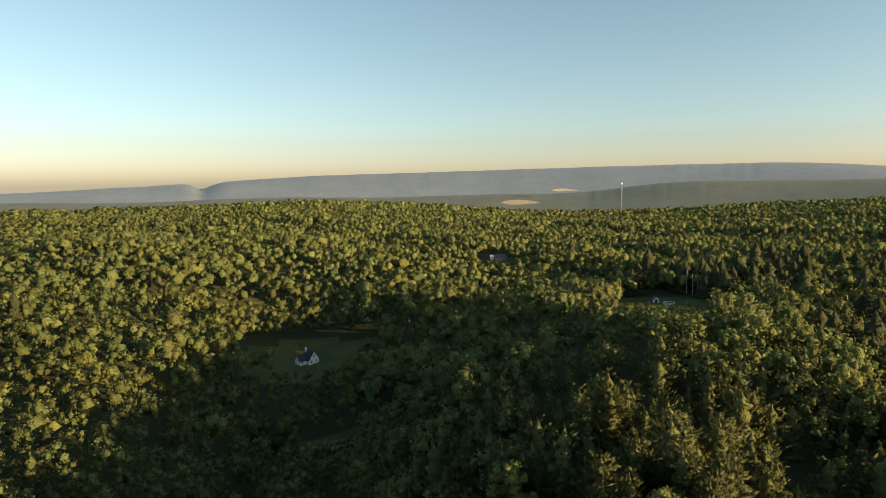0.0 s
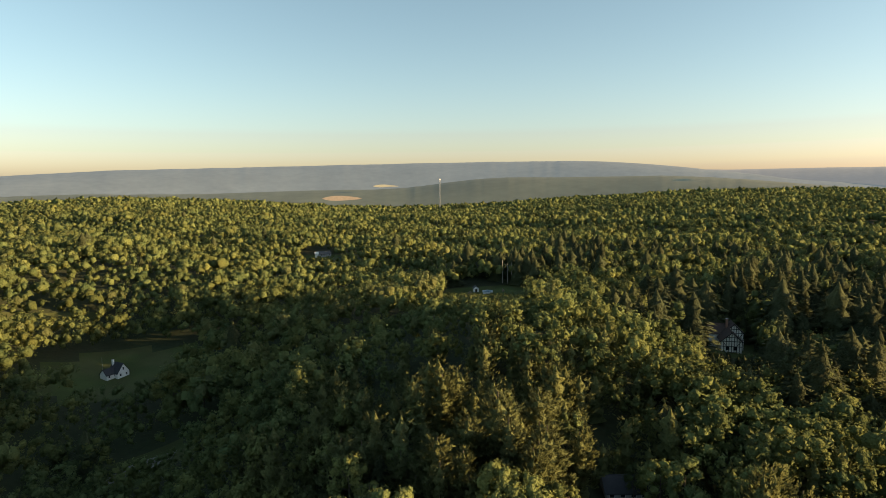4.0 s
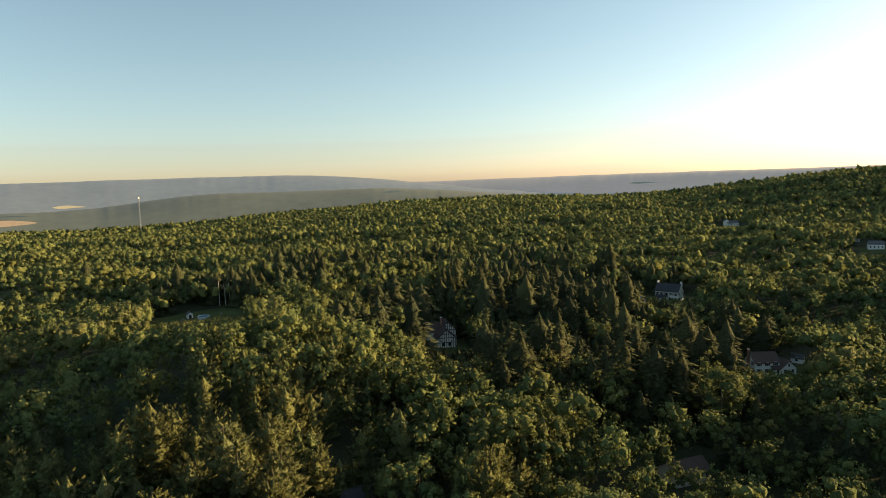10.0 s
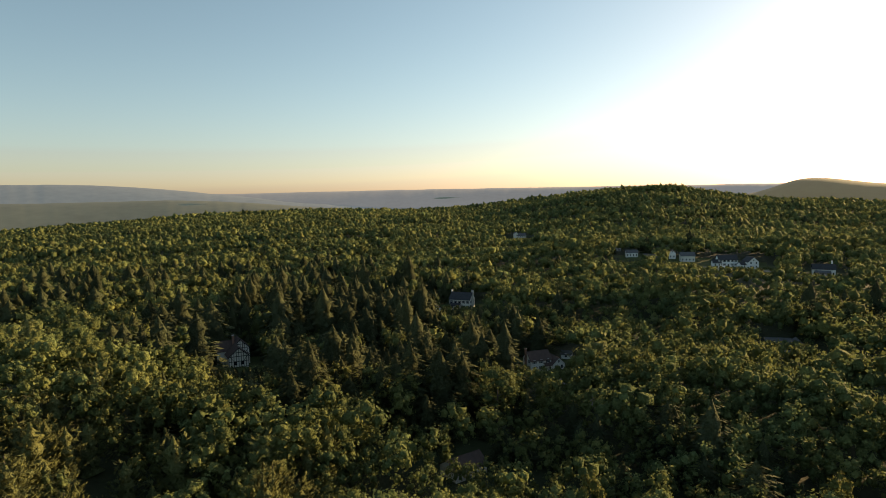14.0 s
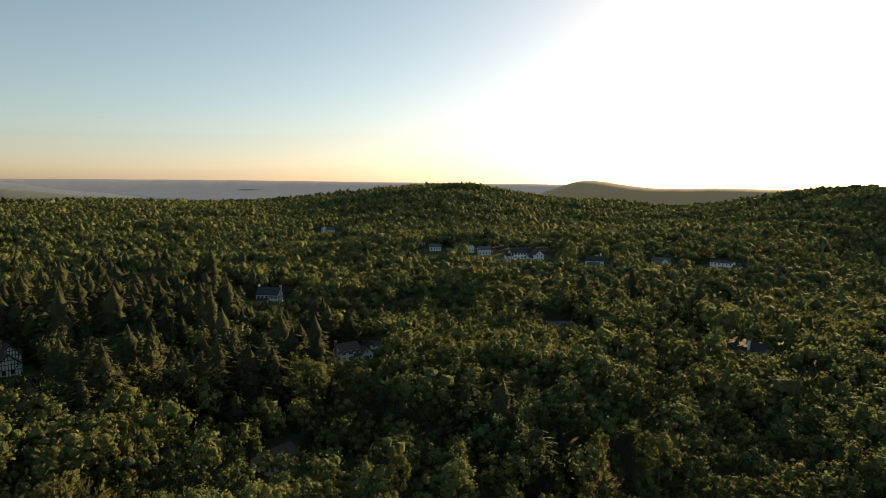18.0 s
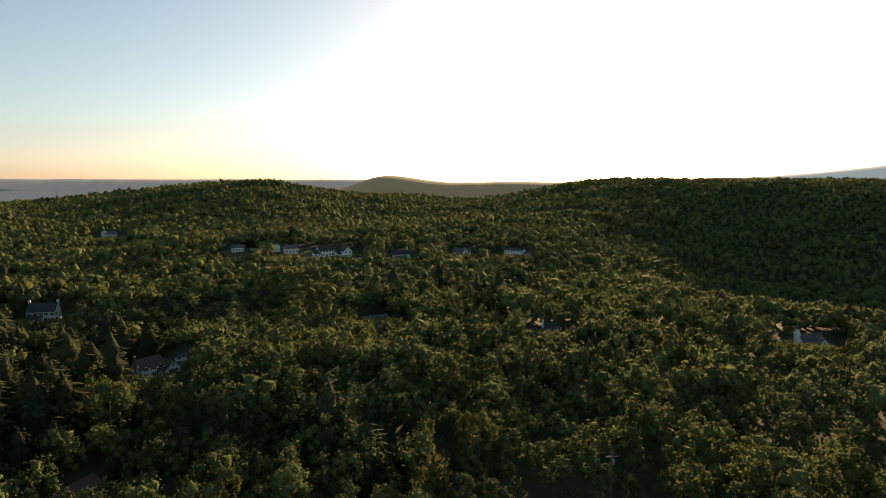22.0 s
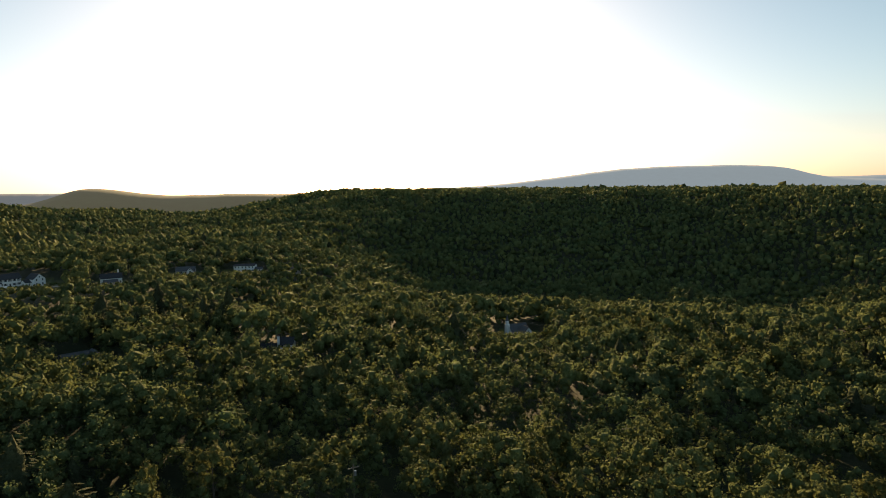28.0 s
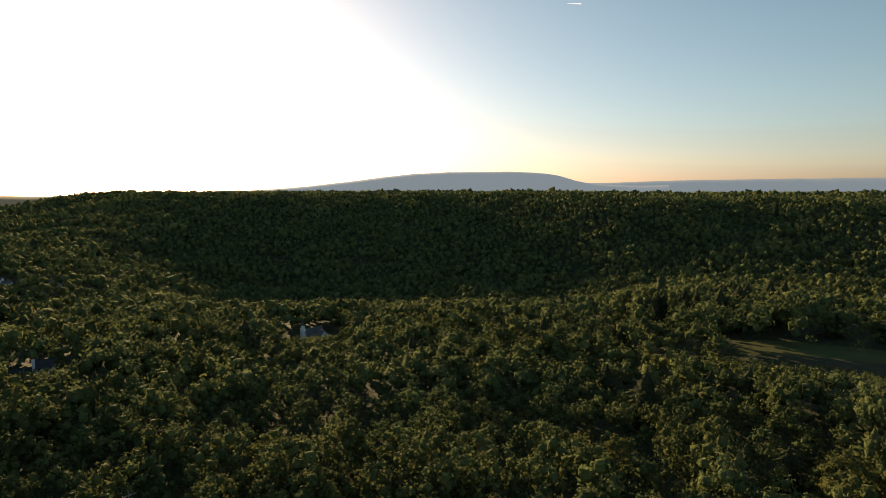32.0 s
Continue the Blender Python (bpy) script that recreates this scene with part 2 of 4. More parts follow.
def height(x, y):
    x, y = np.asarray(x, float), np.asarray(y, float)
    r = np.hypot(x, y)
    az = (np.degrees(np.arctan2(x, y)) + 110) % 360 - 110
    z = 2.0 * np.sin(x / 61 + 1.0) * np.sin(y / 73) + 1.3 * np.sin(x / 27 + y / 39)
    z *= smooth(30, 150, r)
    near = smooth(25, 95, r)
    for a, d, left, right, dr, h in HILLS:
        da = np.where(az < a, (az - a) / left, (az - a) / right)
        z = z + near * h * np.exp(-0.5 * da ** 2 - 0.5 * ((r - d) / dr) ** 2)
    # the steep wooded hill under the sun and the hollow before it
    crest = sum(h * np.exp(-0.5 * np.where(az < a, (az - a) / left, (az - a) / right) ** 2) for a, left, right, h in WEST_CRESTS)
    hollow = 42 * smooth(104, 124, az) * (1 - 0.35 * smooth(148, 178, az))
    z = z - hollow * smooth(335, 560, r) + (crest + hollow) * smooth(600, 1240 - 240 * smooth(138, 160, az), r)
    return z - 40 * smooth(1500, 2300, r) * (1 - smooth(50, 75, az)) - 40 * smooth(2000, 2800, r) * smooth(50, 75, az)


def ground_at(az, r):
    p = polar(az, r)
    return Vector((p.x, p.y, float(height(p.x, p.y))))


# ---- clearings and species ----
# bearing, distance, half-width across, half-depth: open ground without trees
CLEARINGS = [
    (-12.2, 266, 30, 22), (4.8, 470, 16, 12), (8, 440, 22, 9), (20.2, 322, 26, 17), (41.3, 232, 11, 12), (61.5, 318, 12, 12),
    (66.6, 690, 16, 14), (65.0, 640, 14, 30), (69.2, 217, 13, 12), (66.3, 228, 11, 12), (84.6, 442, 34, 22), (81.0, 450, 14, 12), (91.3, 424, 14, 11),
    (88.8, 262, 9, 8), (97.0, 462, 14, 10), (101.9, 468, 16, 12), (106.0, 480, 13, 11), (104.7, 245, 6, 4), (126.9, 309, 18, 16),
    (151.4, 434, 12, 10), (161.8, 542, 10, 9), (160.8, 468, 8, 8), (153.6, 440, 7, 7), (171.0, 280, 38, 11), (76.3, 470, 10, 9), (78.0, 455, 9, 8),
    (31.0, 123, 6, 8), (112.0, 103, 26, 9), (118.5, 96, 22, 10), (62.4, 129, 6, 5), (-1.5, 452, 15, 8), (101.5, 306, 22, 4),
    (-11.5, 184, 12, 8), (-19.0, 330, 30, 7),
]
# what stands in view of the hover point: bearing, half-angle, distance, height of the lowest part that shows
OPEN_VIEWS = [
    (-12.5, 2.6, 260, -15), (-11.5, 2.6, 177, -11), (4.6, 1.2, 462, 5.0), (19.8, 3.4, 318, 2.0), (41.3, 1.9, 224, 2.2), (61.6, 1.6, 310, 6.0), (66.7, 1.1, 682, 15),
    (69.2, 2.0, 209, 3.0), (84.9, 2.6, 430, 13.8), (91.3, 1.3, 416, 13), (89.0, 1.2, 254, 7.0), (101.8, 1.5, 458, 11.0), (104.9, 1.3, 242, 5.2),
    (97.0, 1.1, 454, 11.8), (126.9, 1.8, 296, -5), (151.4, 1.0, 426, -6), (161.8, 0.8, 533, 2), (160.8, 0.6, 460, -1), (171, 6.5, 268, -5),
    (112, 5.0, 100, 1), (62.6, 0.9, 124, 7.0), (81.0, 1.0, 442, 14.8), (76.3, 0.8, 462, 13), (32.6, 2.4, 100, 4.5),
]
# groves of spruce and of pine: bearing, distance, spread in degrees, spread in metres, share
SPRUCES = [(51, 285, 9, 62, 0.85), (57, 192, 8, 34, 0.85), (45, 180, 6, 26, 0.75), (36, 232, 4, 35, 0.75), (27, 352, 7, 22, 0.6), (95, 300, 5, 16, 0.35), (73, 140, 8, 18, 0.2), (66, 250, 4, 30, 0.5), (40, 420, 12, 30, 0.3), (86, 128, 6, 12, 0.25), (160, 330, 6, 20, 0.4)]
PINES = [(18, 120, 11, 34, 0.9), (5, 112, 7, 18, 0.7), (0, 210, 6, 25, 0.3), (14, 240, 8, 30, 0.3), (42, 108, 5, 12, 0.5), (94, 118, 5, 12, 0.35)]


def bearings(x, y):
    return (np.degrees(np.arctan2(x, y)) + 110) % 360 - 110, np.hypot(x, y)


def open_ground(az, r, grow=0.0):
    hit = np.zeros(len(az), bool)
    for a, d, w, h in CLEARINGS:
        across = np.radians(az - a) * d
        hit |= (across / (w + grow)) ** 2 + ((r - d) / (h + grow)) ** 2 < 1
    return hit


def share(groves, az, r):
    s = np.zeros(len(az))
    for a, d, sa, sd, v in groves:
        s = np.maximum(s, v * np.exp(-0.5 * (((az - a) / sa) ** 4 + ((r - d) / sd) ** 4)))
    return s


def free_height(az, r, z):
    """How tall a tree may grow at each place without closing the open views."""
    top = np.full(len(az), 99.0)
    for a, half, d, low in OPEN_VIEWS:
        m = (np.abs(az - a) < half + np.degrees(3.5 / r)) & (r < d)
        top = np.where(m, np.minimum(top, 60 + (low - 60) * r / d - z), top)
    return top


# ---- ground ----
def build_ground():
    rings = np.concatenate([[0.0, 20, 45], np.geomspace(62, 2700, 130), [2900, 3200, 3600, 4000, 4400, 4800]])
    spokes = np.radians(np.arange(0, 360, 0.9))
    rr, aa = np.meshgrid(rings, spokes, indexing="ij")
    x, y = rr * np.sin(aa), rr * np.cos(aa)
    n = len(spokes)
    z = height(x, y)
    verts = np.stack([x, y, z], -1).reshape(-1, 3)
    i, k = np.meshgrid(np.arange(len(rings) - 1), np.arange(n), indexing="ij")
    faces = np.stack([i * n + k, i * n + (k + 1) % n, (i + 1) * n + (k + 1) % n, (i + 1) * n + k], -1).reshape(-1, 4)
    mid = verts[faces].mean(1)
    az, r = bearings(mid[:, 0], mid[:, 1])
    which = np.where(open_ground(az, r, 2.0) & (r > 140), 1, 0)
    ob = quads("ground", verts, faces[:, ::-1], [FOREST_FLOOR, GRASS], which=which)
    ob.data.polygons.foreach_set("use_smooth", np.ones(len(faces), bool))
    return tagged(ob, "rolling forest floor with mown lawns and clearings", "ground", kind="structure")


build_ground()


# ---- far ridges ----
# Backdrop material whose light, such as aerial haze, is put into colour and emission.
def painted_glow(name, color, glow):
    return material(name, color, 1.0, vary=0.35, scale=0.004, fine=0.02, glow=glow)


# Blue distance haze painted on the ridge: bluish base plus a glow.
RIDGE_HAZE = painted_glow("far_ridge_painted_haze", (0.075, 0.09, 0.095), (0.17, 0.245, 0.29, 0.20))
# Thinner valley haze over the low hills, painted as a weak emission.
FOOTHILL_HAZE = painted_glow("foothill_painted_haze", (0.065, 0.08, 0.06), (0.11, 0.15, 0.15, 0.14))
# Warm low-sun haze on this hill comes from its own emission.
HILL_WEST_HAZE = painted_glow("sunward_hill_painted_glow", (0.06, 0.07, 0.035), (0.28, 0.27, 0.19, 0.13))
# Sunlight scattered in the trail is painted as a white glow.
CONTRAIL = painted_glow("contrail_painted_glow", (0.8, 0.8, 0.8), (0.9, 0.93, 1.0, 0.5))
# Paler evening haze, again given as base colour and emission.
RIDGE_NORTH_WEST_HAZE = painted_glow("north_west_ridge_painted_haze", (0.075, 0.085, 0.09), (0.24, 0.28, 0.30, 0.25))
# The western mountains' pale blue air is painted on as a strong glow.
RIDGE_WEST_HAZE = painted_glow("west_ridge_painted_haze", (0.06, 0.07, 0.08), (0.27, 0.36, 0.41, 0.40))


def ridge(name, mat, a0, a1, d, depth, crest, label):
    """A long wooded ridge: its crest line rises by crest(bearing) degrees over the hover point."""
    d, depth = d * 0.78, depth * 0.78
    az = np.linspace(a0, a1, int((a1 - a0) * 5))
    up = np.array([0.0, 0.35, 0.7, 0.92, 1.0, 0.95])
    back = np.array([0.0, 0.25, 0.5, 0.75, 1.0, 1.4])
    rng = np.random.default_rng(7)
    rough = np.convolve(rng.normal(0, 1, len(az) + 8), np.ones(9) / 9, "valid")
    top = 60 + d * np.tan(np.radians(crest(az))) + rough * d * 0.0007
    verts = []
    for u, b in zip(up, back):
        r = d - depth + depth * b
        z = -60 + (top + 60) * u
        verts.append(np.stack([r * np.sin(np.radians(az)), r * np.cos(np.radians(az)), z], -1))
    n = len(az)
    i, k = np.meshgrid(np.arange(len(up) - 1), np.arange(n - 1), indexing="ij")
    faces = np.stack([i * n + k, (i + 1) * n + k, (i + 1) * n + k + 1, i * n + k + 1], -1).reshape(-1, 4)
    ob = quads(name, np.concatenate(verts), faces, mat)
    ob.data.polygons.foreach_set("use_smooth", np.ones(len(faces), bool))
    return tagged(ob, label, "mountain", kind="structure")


def bump(az, a, left, right, h):
    return h * np.exp(-0.5 * np.where(az < a, (az - a) / left, (az - a) / right) ** 2)


ridge("backdrop_north_ridge", RIDGE_HAZE, -75, 62, 4500, 900, lambda a: 0.55 + bump(a, 27, 22, 9, 0.85) - 1.3 * smooth(30, 58, a) + bump(a, 2, 12, 30, 0.15) - bump(a, -21.3, 0.5, 0.8, 0.5) - 0.045 * np.clip(-12 - a, 0, 30),
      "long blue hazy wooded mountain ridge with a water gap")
ridge("backdrop_north_west_ridge", RIDGE_NORTH_WEST_HAZE, 38, 92, 4700, 700, lambda a: 0.62 + bump(a, 60, 9, 14, 0.12), "lower pale hazy ridge at the horizon")
ridge("backdrop_west_mountain", RIDGE_WEST_HAZE, 118, 158, 4400, 700, lambda a: 0.5 + bump(a, 142, 8, 5, 1.22) + bump(a, 148, 3, 1.4, 0.45) + bump(a, 134, 6, 5, 0.45) - bump(a, 156, 3, 8, 0.15), "pale blue hazy flat-topped mountain against the evening sky")
ridge("backdrop_south_west_ridge", RIDGE_WEST_HAZE, 150, 240, 4650, 600, lambda a: 0.62 + bump(a, 160, 8, 8, 0.15), "faint low ridge at the horizon")
ridge("backdrop_hazy_hill", HILL_WEST_HAZE, 80, 112, 2300, 500, lambda a: -0.4 + bump(a, 89.8, 2.2, 3.2, 1.2) + bump(a, 101, 6, 9, 0.75), "hazy wooded hill in the low sun")
ridge("backdrop_foothill", FOOTHILL_HAZE, -60, 80, 3300, 700, lambda a: -1.1 + 0.10 * np.sin(a * 0.3) + bump(a, 20, 5, 6, 1.0) + bump(a, 36, 7, 7, 1.3) - bump(a, -30, 25, 12, 0.2), "low dark wooded hills in the valley")
ridge("backdrop_far_plain_hill", FOOTHILL_HAZE, 152, 210, 3400, 600, lambda a: -0.75 + bump(a, 166, 6, 12, 0.45), "low wooded hills beyond the valley")


# ---- trees ----
def leaf_quads(points, normals, size, rng, stretch=1.0):
    """Small irregular leaf clumps at the points, facing roughly along the normals, and their shading normals."""
    n = len(points)
    nrm = normals + rng.normal(0, 0.55, (n, 3))
    nrm /= np.linalg.norm(nrm, axis=1)[:, None]
    ref = rng.normal(0, 1, (n, 3))
    u = np.cross(nrm, ref)
    u /= np.linalg.norm(u, axis=1)[:, None] + 1e-9
    v = np.cross(nrm, u)
    s = size * rng.uniform(0.5, 1.25, (n, 1))
    cor = []
    for cu, cv in ((-1, -0.6), (0.7, -1), (1, 0.7), (-0.6, 1)):
        j = rng.uniform(0.55, 1.2, (n, 1))
        cor.append(points + s * 0.5 * j * (cu * u * stretch + cv * v) + nrm * s * rng.uniform(-0.15, 0.15, (n, 1)))
    soft = normals / np.linalg.norm(normals, axis=1)[:, None] * 0.76 + nrm * 0.42
    return np.stack(cor, 1).reshape(-1, 3), np.repeat(soft / np.linalg.norm(soft, axis=1)[:, None], 4, 0)


def ball(cuts):
    """A closed unit ball of four-cornered faces."""
    g = np.linspace(-1, 1, cuts + 1)
    vs, fs, known = [], [], {}
    for axis in range(3):
        for sign in (-1, 1):
            def at(a, b):
                p = np.zeros(3)
                p[axis], p[(axis + 1) % 3], p[(axis + 2) % 3] = sign, g[a] * sign, g[b]
                key = tuple(np.round(p, 4))
                if key not in known:
                    known[key] = len(vs)
                    vs.append(p / np.linalg.norm(p))
                return known[key]
            fs += [(at(i, k), at(i + 1, k), at(i + 1, k + 1), at(i, k + 1)) for i in range(cuts) for k in range(cuts)]
    return np.array(vs), np.array(fs)


BALLS = {c: ball(c) for c in (1, 2, 3)}


def leaf_mass(rng, center, radius, squash, cuts, away, down=-0.45):
    """One uneven rounded mass of leaves, open below and towards the trunk."""
    v, f = BALLS[cuts]
    m = np.array(Euler(tuple(rng.uniform(0, 1.5, 3))).to_matrix())
    n = v @ m.T
    p = rng.uniform(0, 6.28, 3)
    swell = 1 + 0.13 * np.sin(4.1 * n[:, 0] + p[0]) + 0.13 * np.sin(4.7 * n[:, 1] + p[1]) + 0.10 * np.sin(5.3 * n[:, 2] + p[2])
    taper = 1 - 0.10 * np.clip(n[:, 2:], -0.3, 1)
    out = n * swell[:, None] * radius * (1, 1, squash) * np.concatenate([taper, taper, 2 - taper], 1) + center
    mid = n[f].mean(1)
    keep = (mid[:, 2] > down) & (mid @ away > -0.75)
    return out, f[keep], n


def crown_masses(rng, lobes, w, low, high, cuts, plump=1.45, tall=0.92, shell=0.84):
    """Rounded leaf masses over the dome of a crown."""
    half, mid = (high - low) / 2, (high + low) / 2
    rad = w * plump * (0.86 if lobes > 4 else 1.0) / math.sqrt(lobes + 1)
    cs, rs, vs, fs, ns, base = [], [], [], [], [], 0
    for k in range(lobes):
        up = 1 - 1.45 * (k + 0.5) / lobes + rng.uniform(-0.08, 0.08)
        ring = math.sqrt(max(0.03, 1 - up * up))
        a = k * 2.399 + rng.uniform(-0.4, 0.4)
        r = rad * rng.uniform(0.8, 1.2)
        e = rng.uniform(0.88, 1.1)
        c = np.array([ring * math.cos(a) * (w - r * 0.8) * e, ring * math.sin(a) * (w - r * 0.8) * e, mid + up * (half - r * 0.7) * e])
        away = np.array([ring * math.cos(a), ring * math.sin(a), up])
        v, f, n = leaf_mass(rng, c, r * shell, tall, cuts, away)
        cs.append(c)
        rs.append(r)
        vs.append(v)
        fs.append(f + base)
        nn = n * (0.8, 0.8, 0.74 / tall) + away * 0.35
        ns.append(nn / np.linalg.norm(nn, axis=1)[:, None])
        base += len(v)
    return np.array(cs), np.array(rs), np.concatenate(vs), np.concatenate(fs), np.concatenate(ns)


def broadleaf(rng, leaves, size, h=14.5, w=4.0, lobes=0):
    """Leaf clumps and rounded leaf masses of a tree, base at the origin."""
    lobes = lobes or (14 if leaves > 400 else 8 if leaves > 150 else 5)
    cs, rs, bv, bf, bn = crown_masses(rng, lobes, w, h * 0.26, h, 2 if leaves > 400 else 1, 1.4, 1.0, 0.7 if leaves > 400 else 0.64)
    pick = rng.choice(len(cs), leaves * 2, p=rs ** 2 / (rs ** 2).sum())
    d = rng.normal(0, 1, (leaves * 2, 3))
    d[:, 2] += 0.35
    d /= np.linalg.norm(d, axis=1)[:, None]
    pts = cs[pick] + d * rs[pick, None] * rng.uniform(0.72, 1.18, (leaves * 2, 1)) * (1, 1, 1.0)
    inside = (np.linalg.norm(pts[:, None] - cs[None], axis=2) < rs[None] * 0.72).any(1)
    order = np.argsort(inside)[:leaves]
    pts, d = pts[order], d[order]
    out = pts - (0, 0, h * 0.6)
    nrm = d * 0.8 + out / np.linalg.norm(out, axis=1)[:, None] * 0.35
    lv, ln = leaf_quads(pts, nrm, size, rng)
    return lv, bv, bf, np.concatenate([ln, bn])


def lumpy(rng, lobes, leaves, size, w, cuts, h=14.5):
    """The crown of a tree seen from afar: a few rounded leaf masses and loose clumps on them."""
    cs, rs, bv, bf, bn = crown_masses(rng, lobes, w, h * 0.30, h, cuts, 1.3, 1.05, 0.64)
    pick = rng.integers(0, lobes, leaves)
    d = rng.normal(0, 1, (leaves, 3)) + (0, 0, 0.5)
    d /= np.linalg.norm(d, axis=1)[:, None]
    lv, ln = leaf_quads(cs[pick] + d * rs[pick, None] * rng.uniform(0.68, 1.14, (leaves, 1)) * (1, 1, 1.05), d, size, rng)
    return lv, bv, bf, np.concatenate([ln, bn])


def sprays(base, tip, width, up, rng):
    """Pointed sprays of needles from base to tip, and their shading normals."""
    along = tip - base
    side = np.cross(along, up)
    side /= np.linalg.norm(side, axis=1)[:, None] + 1e-9
    mid = base + along * rng.uniform(0.4, 0.6, (len(base), 1))
    w = width * rng.uniform(0.7, 1.2, (len(base), 1))
    sag = np.cross(side, along)
    sag /= np.linalg.norm(sag, axis=1)[:, None] + 1e-9
    cor = np.stack([base, mid + side * w - sag * w * 0.25, tip, mid - side * w - sag * w * 0.25], 1)
    n = sag * 0.8 + rng.normal(0, 0.3, base.shape)
    n *= np.sign((sag * up).sum(1))[:, None]
    flip = (sag * up).sum(1) < 0
    cor[flip] = cor[flip][:, ::-1]
    return cor.reshape(-1, 3), np.repeat(n / (np.linalg.norm(n, axis=1)[:, None] + 1e-9), 4, 0)


def cone_body(h, girth, rng, rows, out, inn):
    """The dense inside of a conifer: a ragged cone of alternating wide and narrow rings."""
    ring, bv, bf = 8, [], []
    for k in range(rows):
        t = k / (rows - 1)
        for q in range(ring):
            ang = (q + 0.5 * (k % 2)) * math.tau / ring
            e = girth(t, ang) * (out if k % 2 == 0 else inn) * rng.uniform(0.85, 1.15) * (0.1 if k == rows - 1 else 1)
            bv.append((e * math.cos(ang), e * math.sin(ang), h * (0.05 + 0.95 * t) - 0.12 * e))
        if k:
            b = (k - 1) * ring
            bf += [(b + q, b + (q + 1) % ring, b + ring + (q + 1) % ring, b + ring + q) for q in range(ring)]
    bv = np.array(bv)
    bn = bv * (1, 1, 0) / (np.linalg.norm(bv[:, :2], axis=1)[:, None] + 1e-6) + (0, 0, 0.42)
    return bv, np.array(bf), bn / np.linalg.norm(bn, axis=1)[:, None]


def spruce(rng, leaves, size, h=15.2, w=4.4):
    """Drooping sprays in tiers round a full cone."""
    leaves = int(leaves * 2.2)
    f = 1 - np.sqrt(rng.uniform(0.0, 1, leaves))
    tiers = 9
    f = np.clip((np.floor(f * tiers) + rng.uniform(0.1, 0.9, leaves)) / tiers, 0, 0.985)
    a = rng.uniform(0, math.tau, leaves)
    lean = rng.uniform(0, 6.28, 2)
    girth = lambda t, q: w * np.clip(1.03 - t, 0.02, 1) ** 0.64 * (1 + 0.16 * np.sin(q * 3 + t * 17 + lean[0]) + 0.10 * np.sin(q * 5 - t * 29 + lean[1]))
    reach = girth(f, a) * rng.uniform(0.72, 1.24, leaves)
    z = h * 0.06 + h * 0.94 * f
    out = np.stack([np.cos(a), np.sin(a), 0 * a], -1)
    inner = np.maximum(reach - np.maximum(size * 2.0, reach * 0.35), reach * 0.3)
    base = out * inner[:, None] + np.stack([0 * z, 0 * z, z], -1)
    tip = out * reach[:, None] + np.stack([0 * z, 0 * z, z - (reach - inner) * 0.30], -1)
    lv, ln = sprays(base, tip, size * 0.74 * (1.1 - 0.4 * f[:, None]), np.array([0.0, 0.0, 1.0]) + out * 0.4, rng)
    ln = ln * 0.55 + np.repeat(out, 4, 0) * 0.65 + (0, 0, 0.2)
    ln /= np.linalg.norm(ln, axis=1)[:, None]
    bv, bf, bn = cone_body(h * 0.94, girth, rng, 9, 0.64, 0.40)
    return lv, bv, bf, np.concatenate([ln, bn])


def pine(rng, leaves, size, h=13.8, w=4.8):
    """Whorls of upswept limbs, each ending in a fan of needle tufts."""
    leaves = int(leaves * 1.3)
    tiers = 8
    f = 1 - np.sqrt(rng.uniform(0, 1, leaves))
    tier = np.floor(f * tiers)
    f = np.clip((tier + rng.uniform(0.25, 0.75, leaves)) / tiers, 0, 0.97)
    limb = rng.integers(0, 6, leaves)
    a = (limb + 0.37 * tier) * math.tau / 6 + rng.normal(0, 0.20, leaves)
    lean = rng.uniform(0, 6.28, 2)
    girth = lambda t, q: w * np.clip(1.04 - t, 0.05, 1) ** 0.48 * (1 + 0.2 * np.sin(q * 3 + t * 19 + lean[0]) + 0.12 * np.sin(q * 5 - t * 31 + lean[1]))
    reach = girth(f, a) * rng.uniform(0.5, 1.0, leaves)
    out = np.stack([np.cos(a), np.sin(a), 0 * a], -1)
    z = h * 0.12 + h * 0.86 * f + reach * 0.22
    base = out * reach[:, None] + np.stack([0 * z, 0 * z, z], -1)
    way = out * 0.75 + (0, 0, 0.75) + rng.normal(0, 0.35, (leaves, 3))
    way /= np.linalg.norm(way, axis=1)[:, None]
    lv, ln = sprays(base - way * size * 0.4, base + way * size * 1.5, size * 0.48, np.array([0.0, 0.0, 1.0]) - out * 0.5 + rng.normal(0, 0.3, (leaves, 3)), rng)
    ln = ln * 0.45 + np.repeat(out, 4, 0) * 0.6 + (0, 0, 0.35)
    ln /= np.linalg.norm(ln, axis=1)[:, None]
    bv, bf, bn = cone_body(h * 0.92, girth, rng, 11, 0.56, 0.28)
    return lv, bv, bf, np.concatenate([ln, bn])


MAKERS = {"broadleaf": broadleaf, "spruce": spruce, "pine": pine}
FOLIAGE = {"broadleaf": LEAF, "spruce": NEEDLE, "pine": PINE}


def trunk_mesh(h, thick, limbs, rng):
    bm = tube(thick, thick * 0.25, -1.5, h, 7)
    for k in range(limbs):
        z = h * (0.42 + 0.5 * k / max(1, limbs))
        limb = tube(thick * 0.34, thick * 0.1, 0, h * 0.24, 5)
        limb.transform(Matrix.Translation((0, 0, z)) @ Matrix.Rotation(k * 2.4, 4, "Z") @ Matrix.Rotation(0.95, 4, "X"))
        tmp = bpy.data.meshes.new("limb")
        limb.to_mesh(tmp)
        limb.free()
        bm.from_mesh(tmp)
        bpy.data.meshes.remove(tmp)
    return bm


